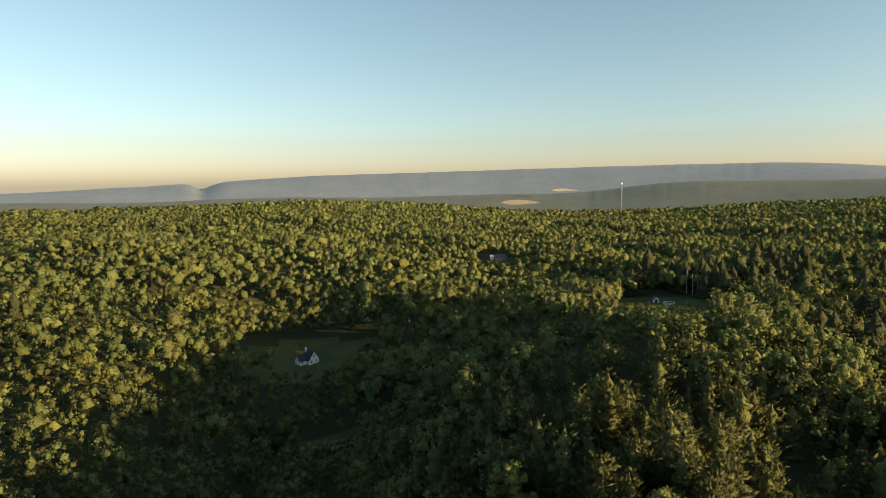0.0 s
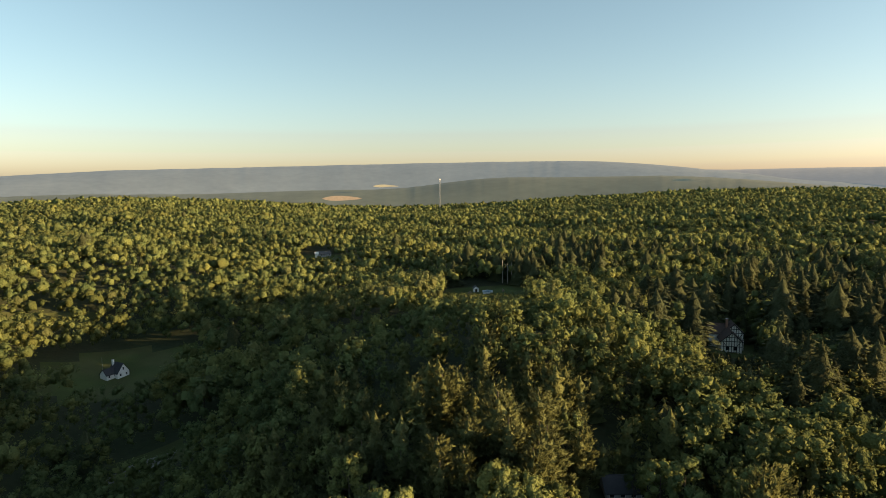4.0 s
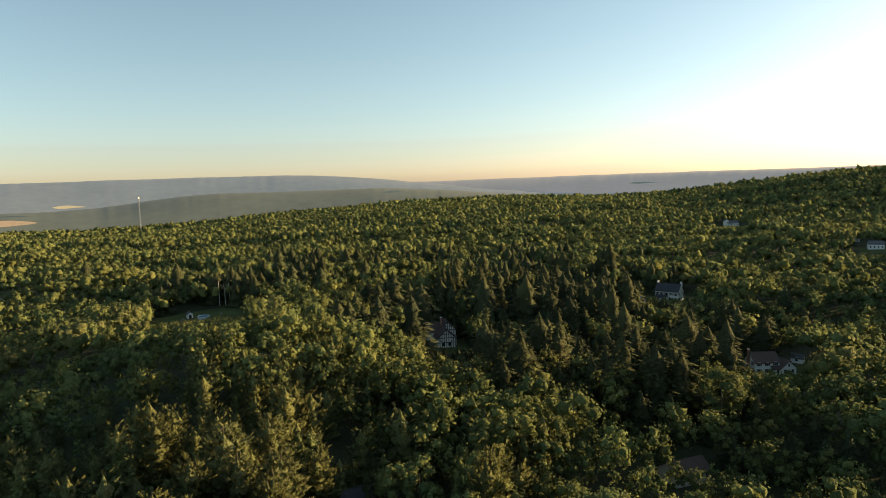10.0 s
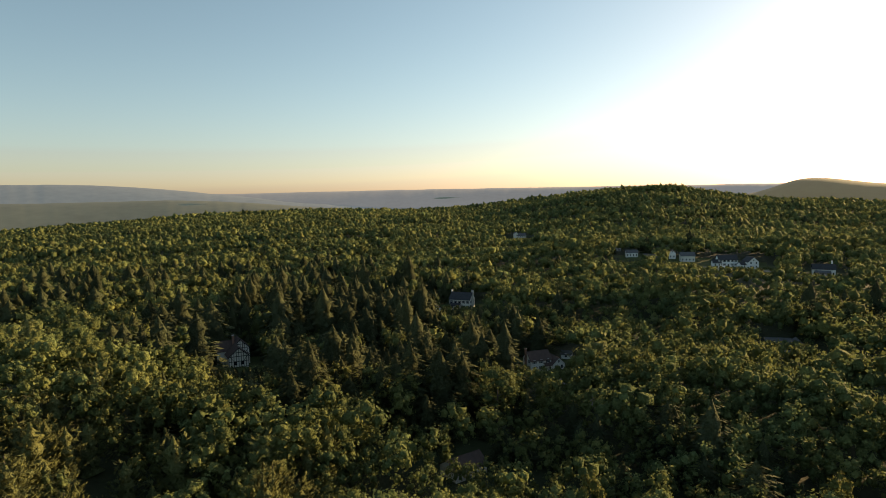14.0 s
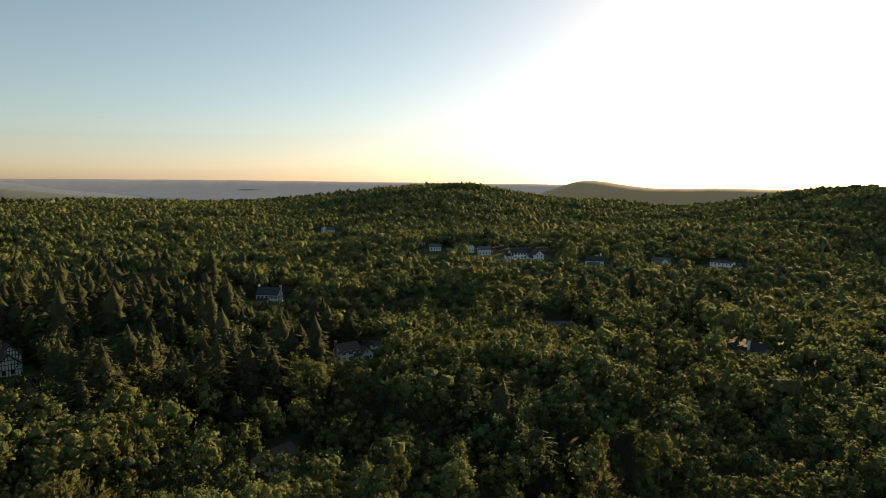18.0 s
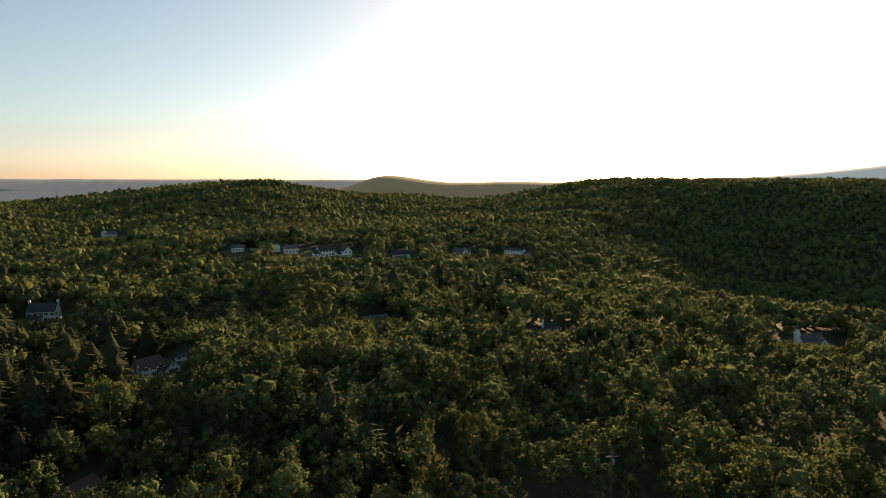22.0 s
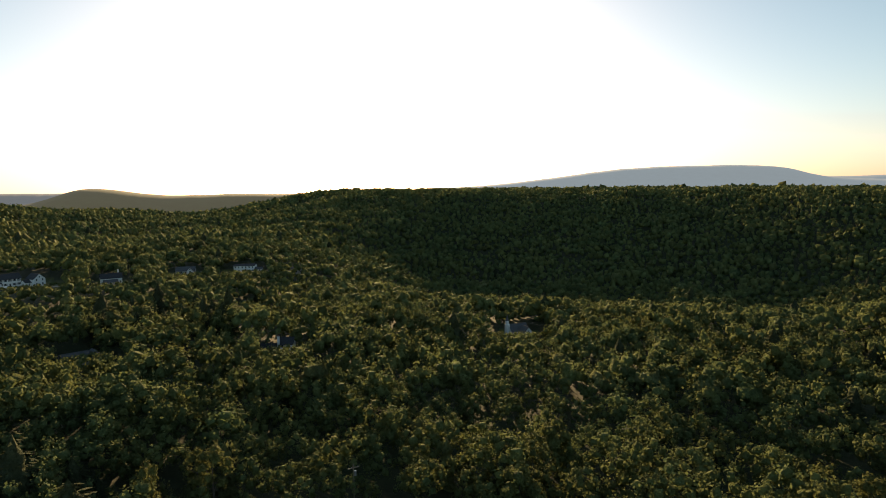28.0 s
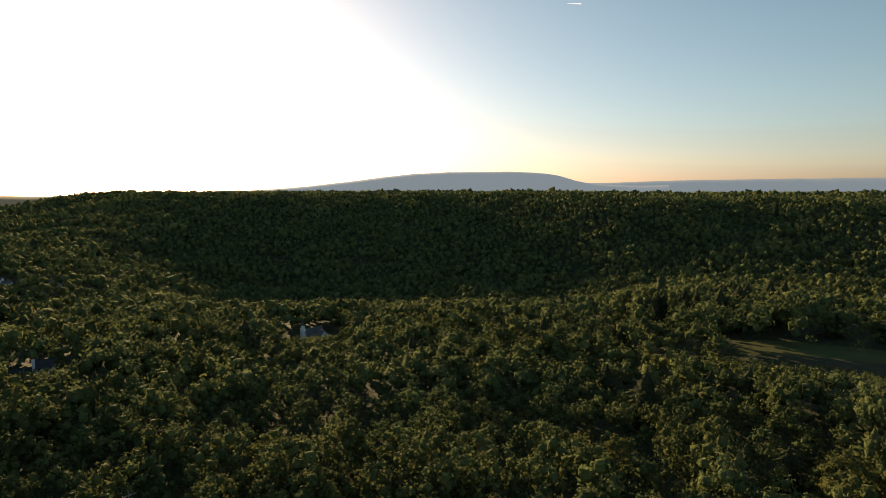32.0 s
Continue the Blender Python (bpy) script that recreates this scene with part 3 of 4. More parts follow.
def tree_model(species, seed, leaves, size, label, bark, foliage=None, **shape):
    rng = np.random.default_rng(seed)
    tone = rng.uniform()
    lv, bv, bf, nn = MAKERS[species](rng, leaves, size, **shape)
    n = len(lv) // 4
    ob = new(species + "_tree")
    tagged(ob, label, "tree", species + " trees of the near wood")
    verts = np.concatenate([lv, bv])
    faces = np.concatenate([np.arange(4 * n).reshape(-1, 4), bf + 4 * n])
    quads("crown", verts, faces, foliage or (LEAF_NEAR if species == "broadleaf" else FOLIAGE[species]), ob, normals=nn, tone=np.full(len(verts), tone))
    h = shape.get("h", 14.5)
    part("trunk", trunk_mesh(h * (0.75 if species == "broadleaf" else 0.95), 0.28, 6 if species == "broadleaf" else 0, rng), bark, ob)
    return ob


def scatter(r0, r1, a0, a1, step, seed, dense=1.0):
    """Jittered planting places in a band round the hover point."""
    rng = np.random.default_rng(seed)
    g = np.arange(-r1, r1 + step, step)
    x, y = np.meshgrid(g, g)
    x = (x + (np.arange(len(g)) % 2)[:, None] * step * 0.5 + rng.uniform(-0.42, 0.42, x.shape) * step).ravel()
    y = (y + rng.uniform(-0.42, 0.42, y.shape) * step).ravel() if y.ndim == 1 else (y.ravel() + rng.uniform(-0.42, 0.42, x.shape) * step)
    az, r = bearings(x, y)
    keep = (r >= r0) & (r < r1) & (az >= a0) & (az < a1) & (rng.uniform(0, 1, len(x)) < dense) & ~open_ground(az, r)
    x, y, az, r = x[keep], y[keep], az[keep], r[keep]
    z = height(x, y)
    return x, y, z, az, r, rng


def species_at(az, r, rng):
    n = len(az)
    roll = rng.uniform(0, 1, n)
    ps, pp = share(SPRUCES, az, r) + 0.008, share(PINES, az, r) + 0.03
    return np.where(roll < ps, 1, np.where(roll < ps + pp * (1 - ps), 2, 0))


# stands of taller or lower trees: bearing, distance, spread in degrees, spread in metres, factor
STANDS = [(91, 180, 7, 24, 1.3), (-7, 205, 4, 18, 1.35), (128, 112, 1.2, 6, 1.2), (165, 304, 3.5, 26, 1.5), (110, 235, 5, 20, 1.25), (50, 300, 12, 80, 1.12), (36, 236, 3, 25, 1.15), (-20, 190, 12, 60, 0.85), (140, 170, 14, 30, 0.85), (30, 400, 10, 40, 1.1), (170, 250, 5, 14, 1.2), (46, 108, 6, 22, 1.2), (32, 160, 8, 16, 1.15), (112, 88, 30, 20, 0.74), (120, 138, 26, 13, 1.14)]


def patches(x, y, size, seed):
    """Soft irregular patches over the plan, about -1 to 1."""
    g = np.random.default_rng(seed)
    v = np.zeros(len(x))
    for k in range(7):
        a, f = g.uniform(0, math.tau), g.uniform(0.6, 1.7) / size
        v += np.sin((x * math.cos(a) + y * math.sin(a)) * f * 3.1 + g.uniform(0, 6.28) + 1.3 * np.sin((y * math.cos(a) - x * math.sin(a)) * f * 1.9))
    return v / 3.0


def growth(x, y, az, r, rng):
    """How tall each tree has grown, as a factor."""
    s = 0.94 + rng.normal(0, 1, len(x)) * np.where(r > 330, 0.13, 0.23)
    s = s + 0.15 * patches(x, y, 46, 3) + 0.12 * patches(x, y, 17, 4)
    s = np.where(patches(x, y, 30, 5) < -0.85, s * 0.7, s)
    for a, d, sa, sd, f in STANDS:
        s = s * (1 + (f - 1) * np.exp(-0.5 * (((az - a) / sa) ** 4 + ((r - d) / sd) ** 4)))
    return np.clip(s, 0.5, 1.5)


KINDS = ("broadleaf", "spruce", "pine")
GROWN = 0.78  # plan units to one unit of the tree models


def plant_near():
    models = {
        0: [tree_model("broadleaf", 11, 720, 0.45, "full green broadleaf tree with a rounded lumpy crown", BARK),
            tree_model("broadleaf", 12, 840, 0.47, "broad green broadleaf tree with a spreading crown", BARK, h=13.5, w=4.8, lobes=18),
            tree_model("broadleaf", 13, 660, 0.44, "slender young green broadleaf tree with an upright crown", BARK, h=14.5, w=3.2, lobes=13),
            tree_model("broadleaf", 14, 740, 0.45, "tall green broadleaf tree with a clumped crown", BARK, h=15.5, w=4.1, lobes=11)],
        1: [tree_model("spruce", 21, 650, 0.62, "dark green pointed spruce with drooping tiers", BARK),
            tree_model("spruce", 22, 600, 0.58, "narrow dark green spruce", BARK, h=16.0, w=4.0)],
        2: [tree_model("pine", 31, 1000, 0.55, "olive green pine with ragged upswept limbs", BARK),
            tree_model("pine", 32, 900, 0.55, "tall olive green pine with open whorls", BARK, h=15.0, w=4.6)],
    }
    pale = tree_model("broadleaf", 15, 900, 0.44, "pale yellow-green broadleaf tree standing out of the wood, sunlight put into its colour", BARK, LEAF_PALE_LIT, h=15.5, w=3.3, lobes=12)
    models[3] = [pale]
    # trees that stand out: kind, which, bearing, distance, size, girth
    for kind, which, az, r, s, girth in (
            (3, 0, 74.6, 101, 1.05, 0.75), (3, 0, 93.8, 118, 1.1, 0.7), (3, 0, 99.2, 122, 1.1, 1.2), (3, 0, 97.9, 126, 1.0, 0.9), (3, 0, 128.2, 111, 1.1, 1.15), (3, 0, 129.8, 107, 0.95, 1.0),
            (3, 0, 131.2, 104, 0.8, 0.9), (3, 0, 174.0, 136, 1.1, 1.3), (3, 0, 156.3, 134, 1.1, 1.1), (0, 1, 143.0, 134, 1.15, 1.1), (0, 1, 46.0, 120, 1.25, 1.2), (0, 3, 65.5, 150, 1.2, 1.2),
            (2, 0, 20.6, 106, 1.15, 1.2), (2, 1, 15.3, 118, 1.1, 1.1), (2, 0, -0.2, 106, 1.05, 0.8), (2, 1, 45.0, 104, 1.1, 1.2), (2, 0, 43.2, 99, 1.0, 1.2), (2, 1, 47.3, 101, 1.0, 1.1),
            (2, 0, 24.5, 112, 1.05, 1.2), (2, 1, 17.6, 100, 1.0, 1.2), (1, 0, 37.3, 244, 1.25, 1.0), (1, 1, 38.4, 240, 1.2, 1.0), (1, 0, 52.4, 279, 1.4, 1.1), (1, 0, 53.8, 272, 1.3, 1.1),
            (0, 2, 62.8, 157, 1.1, 0.9), (1, 0, 64.6, 198, 1.1, 1.1), (1, 1, 48.2, 262, 1.35, 1.1), (1, 0, 46.8, 258, 1.25, 1.1), (3, 0, -8.6, 208, 1.25, 1.8), (3, 0, -6.2, 200, 1.15, 1.7), (0, 0, -3.6, 212, 1.2, 1.5)):
        p = ground_at(az, r)
        c = copy_thing(models[kind][which], Matrix.Translation(p) @ Matrix.Rotation(az, 4, "Z"))
        c.scale = (s * girth * GROWN * 1.15, s * girth * GROWN * 1.15, s * GROWN * 1.15)
    x, y, z, az, r, rng = scatter(78, 106, -39, 178, 4.7, 5, 0.97)
    kind = species_at(az, r, rng)
    limit, grown = free_height(az, r, z), growth(x, y, az, r, rng)
    for i in range(len(x)):
        m = models[kind[i]][int(rng.integers(len(models[kind[i]])))]
        s = grown[i] * (1.0, 1.2, 1.0)[kind[i]] * GROWN
        s = min(s, limit[i] / 18.0)
        if s < 0.14:
            continue
        turn = Matrix.Rotation(rng.uniform(0, math.tau), 4, "Z")
        wide = s * rng.uniform(0.85, 1.12) if s > 0.5 else s * 1.35
        c = copy_thing(m, Matrix.Translation((x[i], y[i], z[i])) @ turn)
        c.scale = (wide, wide, s)
    for group in models.values():
        for m in group:
            for o in (*m.children_recursive, m):
                bpy.data.objects.remove(o)


def in_sight(az, r, top):
    """Whether treetops show over the ground between them and the hover point."""
    ring, spoke = np.arange(60, 2400, 12.0), np.arange(-110, 250, 0.5)
    aa, rr = np.meshgrid(np.radians(spoke), ring, indexing="ij")
    up = np.maximum.accumulate((height(rr * np.sin(aa), rr * np.cos(aa)) + 6 - 60) / rr, axis=1)
    i = np.clip(((az + 110) / 0.5).round().astype(int), 0, len(spoke) - 1)
    k = np.clip(((r - 40 - 60) / 12).astype(int), 0, len(ring) - 1)
    return (top - 60) / r > up[i, k] - 0.004


def plant_far(name, r0, r1, a0, a1, step, leaves, size, seed, label, lumps=0, cuts=1, variants=8, dense=1.0):
    """The joined wood of one distance band."""
    x, y, z, az, r, rng = scatter(r0, r1, a0, a1, step, seed, dense)
    kind = species_at(az, r, rng)
    keep = (kind != 1) | (rng.uniform(0, 1, len(x)) < 0.97)
    x, y, z, az, r, kind = x[keep], y[keep], z[keep], az[keep], r[keep], kind[keep]
    limit = free_height(az, r, z)
    s = growth(x, y, az, r, rng)
    s = np.minimum(s * GROWN * np.choose(kind, (1.0, 1.16, 1.05)) * np.where((kind == 1) & (r < 600), rng.uniform(0.72, 1.35, len(x)), 1.0), limit / 18.0)
    if r0 > 600:
        seen = in_sight(az, r, z + 15 * s)
        s = np.where(seen, s, 0)
    for k in range(3):
        verts, faces, norms, tones, base = [], [], [], [], 0
        for v in range(variants):
            m = np.flatnonzero((kind == k) & (s > 0.15) & (np.arange(len(x)) % variants == v))
            if not len(m):
                continue
            g = np.random.default_rng(seed * 10 + v)
            w = step / GROWN * {0: 0.70, 1: 0.92, 2: 0.72}[k]
            wide = w * g.uniform(0.85, 1.2)
            lv, bv, bf, nn = lumpy(g, lumps, leaves, size, wide, cuts) if lumps and k != 1 else MAKERS[KINDS[k]](g, leaves, size, w=wide)
            n = len(lv) // 4
            tv, tf = np.concatenate([lv, bv]), np.concatenate([np.arange(4 * n).reshape(-1, 4), bf + 4 * n])
            t = rng.uniform(0, math.tau, len(m))
            c, q = np.cos(t)[:, None], np.sin(t)[:, None]
            sm = s[m][:, None]
            wide = sm * rng.uniform(0.88, 1.15, (len(m), 1))
            px = (tv[None, :, 0] * c - tv[None, :, 1] * q) * wide + x[m][:, None]
            py = (tv[None, :, 0] * q + tv[None, :, 1] * c) * wide + y[m][:, None]
            pz = tv[None, :, 2] * sm + z[m][:, None]
            verts.append(np.stack([px, py, pz], -1).reshape(-1, 3))
            nn = nn[:len(tv)]
            tones.append(np.repeat(np.clip(0.5 + 0.28 * patches(x[m], y[m], 55, 6) + rng.normal(0, 0.22, len(m)), 0, 1), len(tv)))
            norms.append(np.stack([nn[None, :, 0] * c - nn[None, :, 1] * q, nn[None, :, 0] * q + nn[None, :, 1] * c, np.broadcast_to(nn[None, :, 2], px.shape)], -1).reshape(-1, 3))
            faces.append((tf[None] + (np.arange(len(m)) * len(tv))[:, None, None] + base).reshape(-1, 4))
            base += len(m) * len(tv)
        if verts:
            ob = quads(name + "_" + KINDS[k], np.concatenate(verts), np.concatenate(faces), FOLIAGE[KINDS[k]], normals=np.concatenate(norms), tone=np.concatenate(tones))
            tagged(ob, label % KINDS[k], "forest", kind="stuff")


def plant():
    plant_near()
    plant_far("close_wood", 106, 180, -39, 178, 4.7, 175, 0.60, 40, "close summer wood of %s trees")
    plant_far("middle_wood", 180, 320, -39, 178, 5.0, 62, 0.82, 41, "dense summer wood of %s trees", lumps=3)
    plant_far("farther_wood", 320, 640, -39, 178, 5.7, 17, 1.05, 42, "distant summer wood of %s trees", lumps=2)
    plant_far("distant_wood", 640, 1250, -39, 178, 7.2, 4, 1.5, 43, "far wooded plateau of %s trees", lumps=1)
    plant_far("hill_wood", 1250, 1700, -39, 178, 9.8, 1, 1.2, 44, "wooded hills of %s trees at the horizon", lumps=1)
    plant_far("hilltop_wood", 1700, 2150, 75, 181, 18.0, 1, 2.0, 46, "wooded far slopes of %s trees", lumps=1)
    plant_far("wood_below", 5, 78, -110, 250, 5.0, 190, 0.62, 47, "wood of %s trees under the hover point")
    plant_far("wood_beside", 78, 420, -110, -39, 11.0, 8, 2.0, 48, "wood of %s trees beside the hover point", lumps=2)
    plant_far("wood_behind", 78, 420, 178, 250, 11.0, 8, 2.0, 45, "wood of %s trees behind the hover point", lumps=2)


# ---- buildings ----
def slope(length, run, rise, thick, over):
    """One roof slope: length along X, from the eave at y = -over up to the ridge at y = run."""
    k = rise / run
    bm = bmesh.new()
    pts = [(-over, -over * k), (run, rise), (run, rise + thick), (-over, -over * k + thick)]
    a = [bm.verts.new((-length / 2 - over, y, z)) for y, z in pts]
    b = [bm.verts.new((length / 2 + over, y, z)) for y, z in pts]
    bm.faces.new(a[::-1])
    bm.faces.new(b)
    for i in range(4):
        j = (i + 1) % 4
        bm.faces.new((a[i], a[j], b[j], b[i]))
    bmesh.ops.recalc_face_normals(bm, faces=bm.faces)
    return bm


def at(x, y, z, turn=0):
    return Matrix.Translation((x, y, z)) @ Matrix.Rotation(radians(turn), 4, "Z")


def placed(bm, m):
    bm.transform(m)
    return bm


def window(parent, m, w=1.0, h=1.4, frame_mat=None, shutters=None):
    """A framed window on the plane y = 0 of m, looking to -Y."""
    fr = bmesh.new()
    t = 0.10
    add_box(fr, -w / 2 - t, -w / 2, -0.07, 0.03, -t, h + t)
    add_box(fr, w / 2, w / 2 + t, -0.07, 0.03, -t, h + t)
    add_box(fr, -w / 2, w / 2, -0.07, 0.03, h, h + t)
    add_box(fr, -w / 2, w / 2, -0.09, 0.03, -t, 0)
    add_box(fr, -w / 2, w / 2, -0.05, 0.02, h * 0.5 - 0.03, h * 0.5 + 0.03)
    ob = part("window", placed(fr, m), frame_mat or TRIM, parent)
    part("pane", placed(box(-w / 2, w / 2, -0.025, 0.015, 0, h), m), GLASS, ob)
    if shutters:
        for s in (-1, 1):
            part("shutter", placed(box(s * (w / 2 + 0.32) - 0.2, s * (w / 2 + 0.32) + 0.2, -0.05, -0.002, -0.05, h + 0.05), m), shutters, ob)
    return ob


def door(parent, m, w=1.0, h=2.1, mat=None):
    ob = part("door", placed(box(-w / 2, w / 2, -0.05, 0.02, 0, h), m), mat or TIMBER, parent)
    fr = bmesh.new()
    add_box(fr, -w / 2 - 0.12, -w / 2, -0.08, 0.03, 0, h + 0.12)
    add_box(fr, w / 2, w / 2 + 0.12, -0.08, 0.03, 0, h + 0.12)
    add_box(fr, -w / 2, w / 2, -0.08, 0.03, h, h + 0.12)
    part("door_frame", placed(fr, m), TRIM, ob)
    return ob


def block(parent, cx, cy, length, depth, eaves, rise, wall, roof, turn=0.0, over=0.45, base=-1.5, floors=1, cols=0, side_cols=0, shutters=None, attic=True, door_at=None):
    """A gabled block with its ridge along local X; windows on its front (-Y) and on both gables."""
    m = at(cx, cy, 0, turn)
    d = depth / 2
    body = prism([(-d, base), (d, base), (d, eaves), (0, eaves + rise), (-d, eaves)], -length / 2, length / 2)
    body.transform(Matrix.Rotation(radians(90), 4, "Z"))
    part("wall", placed(body, m), wall, parent)
    for s in (0, 180):
        part("roof_slope", placed(slope(length, d, rise, 0.16, over), m @ Matrix.Rotation(radians(s), 4, "Z") @ Matrix.Translation((0, -d, eaves + 0.02))), roof, parent)
    part("ridge_cap", placed(box(-length / 2 - over, length / 2 + over, -0.14, 0.14, eaves + rise + 0.14, eaves + rise + 0.24), m), roof, parent)
    for f in range(floors):
        z = 0.95 + f * 2.75
        for face, run, n in ((m @ at(0, -d, 0), length, cols), (m @ at(-length / 2, 0, 0, -90), depth, side_cols), (m @ at(length / 2, 0, 0, 90), depth, side_cols)):
            for c in range(n):
                u = (c + 0.5) / n * run - run / 2
                if f == 0 and door_at is not None and n == cols and c == door_at:
                    door(parent, face @ at(u, 0, 0))
                else:
                    window(parent, face @ at(u, 0, z), shutters=shutters)
    if attic and side_cols:
        for face in (m @ at(-length / 2, 0, 0, -90), m @ at(length / 2, 0, 0, 90)):
            window(parent, face @ at(0, 0, eaves + rise * 0.22), 0.8, 1.0)


def chimney(parent, x, y, z0, z1, mat=None, w=0.9):
    ob = part("chimney", box(x - w / 2, x + w / 2, y - w / 2, y + w / 2, z0, z1), mat or BRICK, parent)
    part("chimney_cap", box(x - w / 2 - 0.1, x + w / 2 + 0.1, y - w / 2 - 0.1, y + w / 2 + 0.1, z1, z1 + 0.15), GREY, ob)
    part("flue", placed(tube(0.16, 0.14, z1 + 0.15, z1 + 0.5, 8), at(x, y, 0)), BRICK, ob)


def home(az, r, turn, label, name="house", group="houses in the woods"):
    ob = thing(name, ground_at(az, r), -az + turn, label, "house", group)
    ob.scale = (0.82, 0.82, 0.85)
    return ob


def timbers(parent, m, half, eaves, rise, z0=0.0):
    """Dark framing on a gable: m looks to -Y, the wall is 2 * half wide."""
    for k in range(9):
        x = -half + 0.12 + k * (2 * half - 0.24) / 8
        top = eaves + rise * (1 - abs(x) / half) - 0.1
        part("timber", placed(box(x - 0.11, x + 0.11, -0.06, 0.02, z0, top), m), TIMBER, parent)
    for z in (z0 + 0.1, eaves * 0.55, eaves, eaves + rise * 0.45):
        w = half if z <= eaves else half * (1 - (z - eaves) / rise)
        part("timber", placed(box(-w, w, -0.075, 0.02, z - 0.12, z + 0.12), m), TIMBER, parent)
    for s in (-1, 1):
        brace = box(-0.10, 0.10, -0.068, 0.02, -1.35, 1.35)
        part("timber", placed(brace, m @ Matrix.Translation((s * half * 0.66, 0, eaves * 0.78)) @ Matrix.Rotation(s * 0.7, 4, "Y")), TIMBER, parent)
        run = math.hypot(half, rise)
        barge = box(-run / 2 - 0.5, run / 2 + 0.3, -0.52, -0.40, -0.22, 0.06)
        part("bargeboard", placed(barge, m @ Matrix.Translation((s * half / 2, 0, eaves + rise / 2 + 0.1)) @ Matrix.Rotation(s * math.atan2(rise, half), 4, "Y")), TIMBER, parent)


def build_houses():
    # half-timbered house among the spruces
    h = home(41.3, 228, 10, "half-timbered white stucco house with red-brown roofs among dark spruces")
    block(h, 0.6, 3.0, 9.0, 8.4, 4.6, 3.6, STUCCO, SHINGLE_RED, turn=90)
    timbers(h, at(0.6, -1.5, 0), 4.2, 4.6, 3.6)
    window(h, at(-0.9, -1.5, 1.1), 1.1, 1.3, TIMBER)
    window(h, at(2.0, -1.5, 1.1), 1.1, 1.3, TIMBER)
    block(h, 2.6, 10.0, 8.0, 8.0, 6.4, 3.6, STUCCO, SHINGLE_RED, turn=90)
    timbers(h, at(2.6, 6.0, 0), 4.0, 6.4, 3.6, 4.0)
    block(h, -2.6, 10.5, 9.0, 7.0, 5.8, 3.4, STUCCO, SHINGLE_RED, side_cols=1)
    chimney(h, 0.2, 9.0, 5.0, 11.6, BRICK)

    # big pale house with a dark roof
    h = home(61.6, 318, -22, "large two-storey pale house with dark roof and two end chimneys")
    block(h, 0, 0, 13.5, 9.0, 6.0, 3.6, CREAM, SHINGLE_DARK, floors=2, cols=5, side_cols=2, shutters=TIMBER, door_at=2)
    chimney(h, -6.9, 0.4, -1.0, 11.0, CREAM, 1.0)
    chimney(h, 6.9, 0.4, -1.0, 11.0, CREAM, 1.0)
    block(h, -2.2, -6.0, 6.0, 3.4, 2.7, 1.0, CREAM, SHINGLE_DARK, cols=2)
    h = home(59.2, 309, 10, "small white gabled garage beside tall spruces", "garage", "outbuildings")
    block(h, 0, 0, 6.0, 5.0, 2.7, 2.3, WHITE, SHINGLE_GREY, turn=90, side_cols=1)

    # white farmhouse with a gable wing
    h = home(69.2, 215, 30, "white sided house with brown roof and a gabled garage wing")
    h.scale = (0.74, 0.74, 0.78)
    block(h, -2.5, 0, 10.5, 8.0, 5.0, 3.2, WHITE, SHINGLE_RED, floors=2, cols=3, side_cols=2, shutters=TIMBER)
    block(h, 5.6, -1.4, 9.0, 6.4, 2.9, 2.7, WHITE, SHINGLE_RED, turn=90, side_cols=2)
    block(h, 1.4, -3.0, 4.4, 4.6, 2.6, 1.5, WHITE, SHINGLE_RED, cols=1, door_at=0)
    chimney(h, -8.1, 0.6, -1, 9.4, BRICK, 0.8)
    h = home(71.4, 232, -15, "small white garden shed with grey roof on a lawn", "shed", "outbuildings")
    block(h, 0, 0, 4.4, 3.2, 2.2, 1.2, WHITE, SHINGLE_GREY, cols=1)

    # white steep-gabled house on the shaded lawn
    h = home(-12.4, 266, 34, "white steep-gabled house with dark roof on a shaded lawn")
    h.scale = (0.66, 0.66, 0.64)
    block(h, 0, 2.0, 8.5, 7.6, 3.0, 5.2, WHITE, SHINGLE_DARK, turn=90, side_cols=2, floors=1)
    block(h, -5.4, 3.4, 7.0, 6.0, 2.8, 3.0, WHITE, SHINGLE_DARK, cols=2)
    window(h, at(0, -2.25, 4.4), 1.1, 1.5)
    chimney(h, -1.0, 5.4, 4.0, 9.8, WHITE, 1.0)
    part("mast", placed(tube(0.06, 0.04, 2.5, 13.0, 6), at(-8.0, 5.0, 0)), STEEL, h)

    # white house with a long dark roof near the road
    h = home(104.7, 248, -12, "white house with tall white chimney and long dark roof")
    block(h, -3.0, 0, 9.0, 7.0, 2.8, 2.4, WHITE, SHINGLE_DARK, cols=3)
    block(h, 4.6, 0.4, 6.4, 7.6, 5.2, 2.6, WHITE, SHINGLE_DARK, floors=2, cols=2, side_cols=2)
    chimney(h, 1.2, -3.2, -1, 9.0, WHITE, 1.0)

    # grey house in shade
    h = home(89.0, 260, 14, "low grey house with pale windows in deep shade")
    block(h, -3.0, 0, 11.0, 7.0, 3.0, 2.4, GREY, SHINGLE_GREY, cols=4, side_cols=2, door_at=2)
    block(h, 5.0, -0.8, 7.0, 6.0, 3.0, 2.4, GREY, SHINGLE_GREY, turn=90, side_cols=1)

    # hillside row
    h = home(84.3, 440, 18, "white two-storey house with dark roof on a mown lawn")
    block(h, 0, 0, 14.0, 9.0, 5.4, 3.2, WHITE, SHINGLE_DARK, floors=2, cols=5, side_cols=2, shutters=TIMBER, door_at=2)
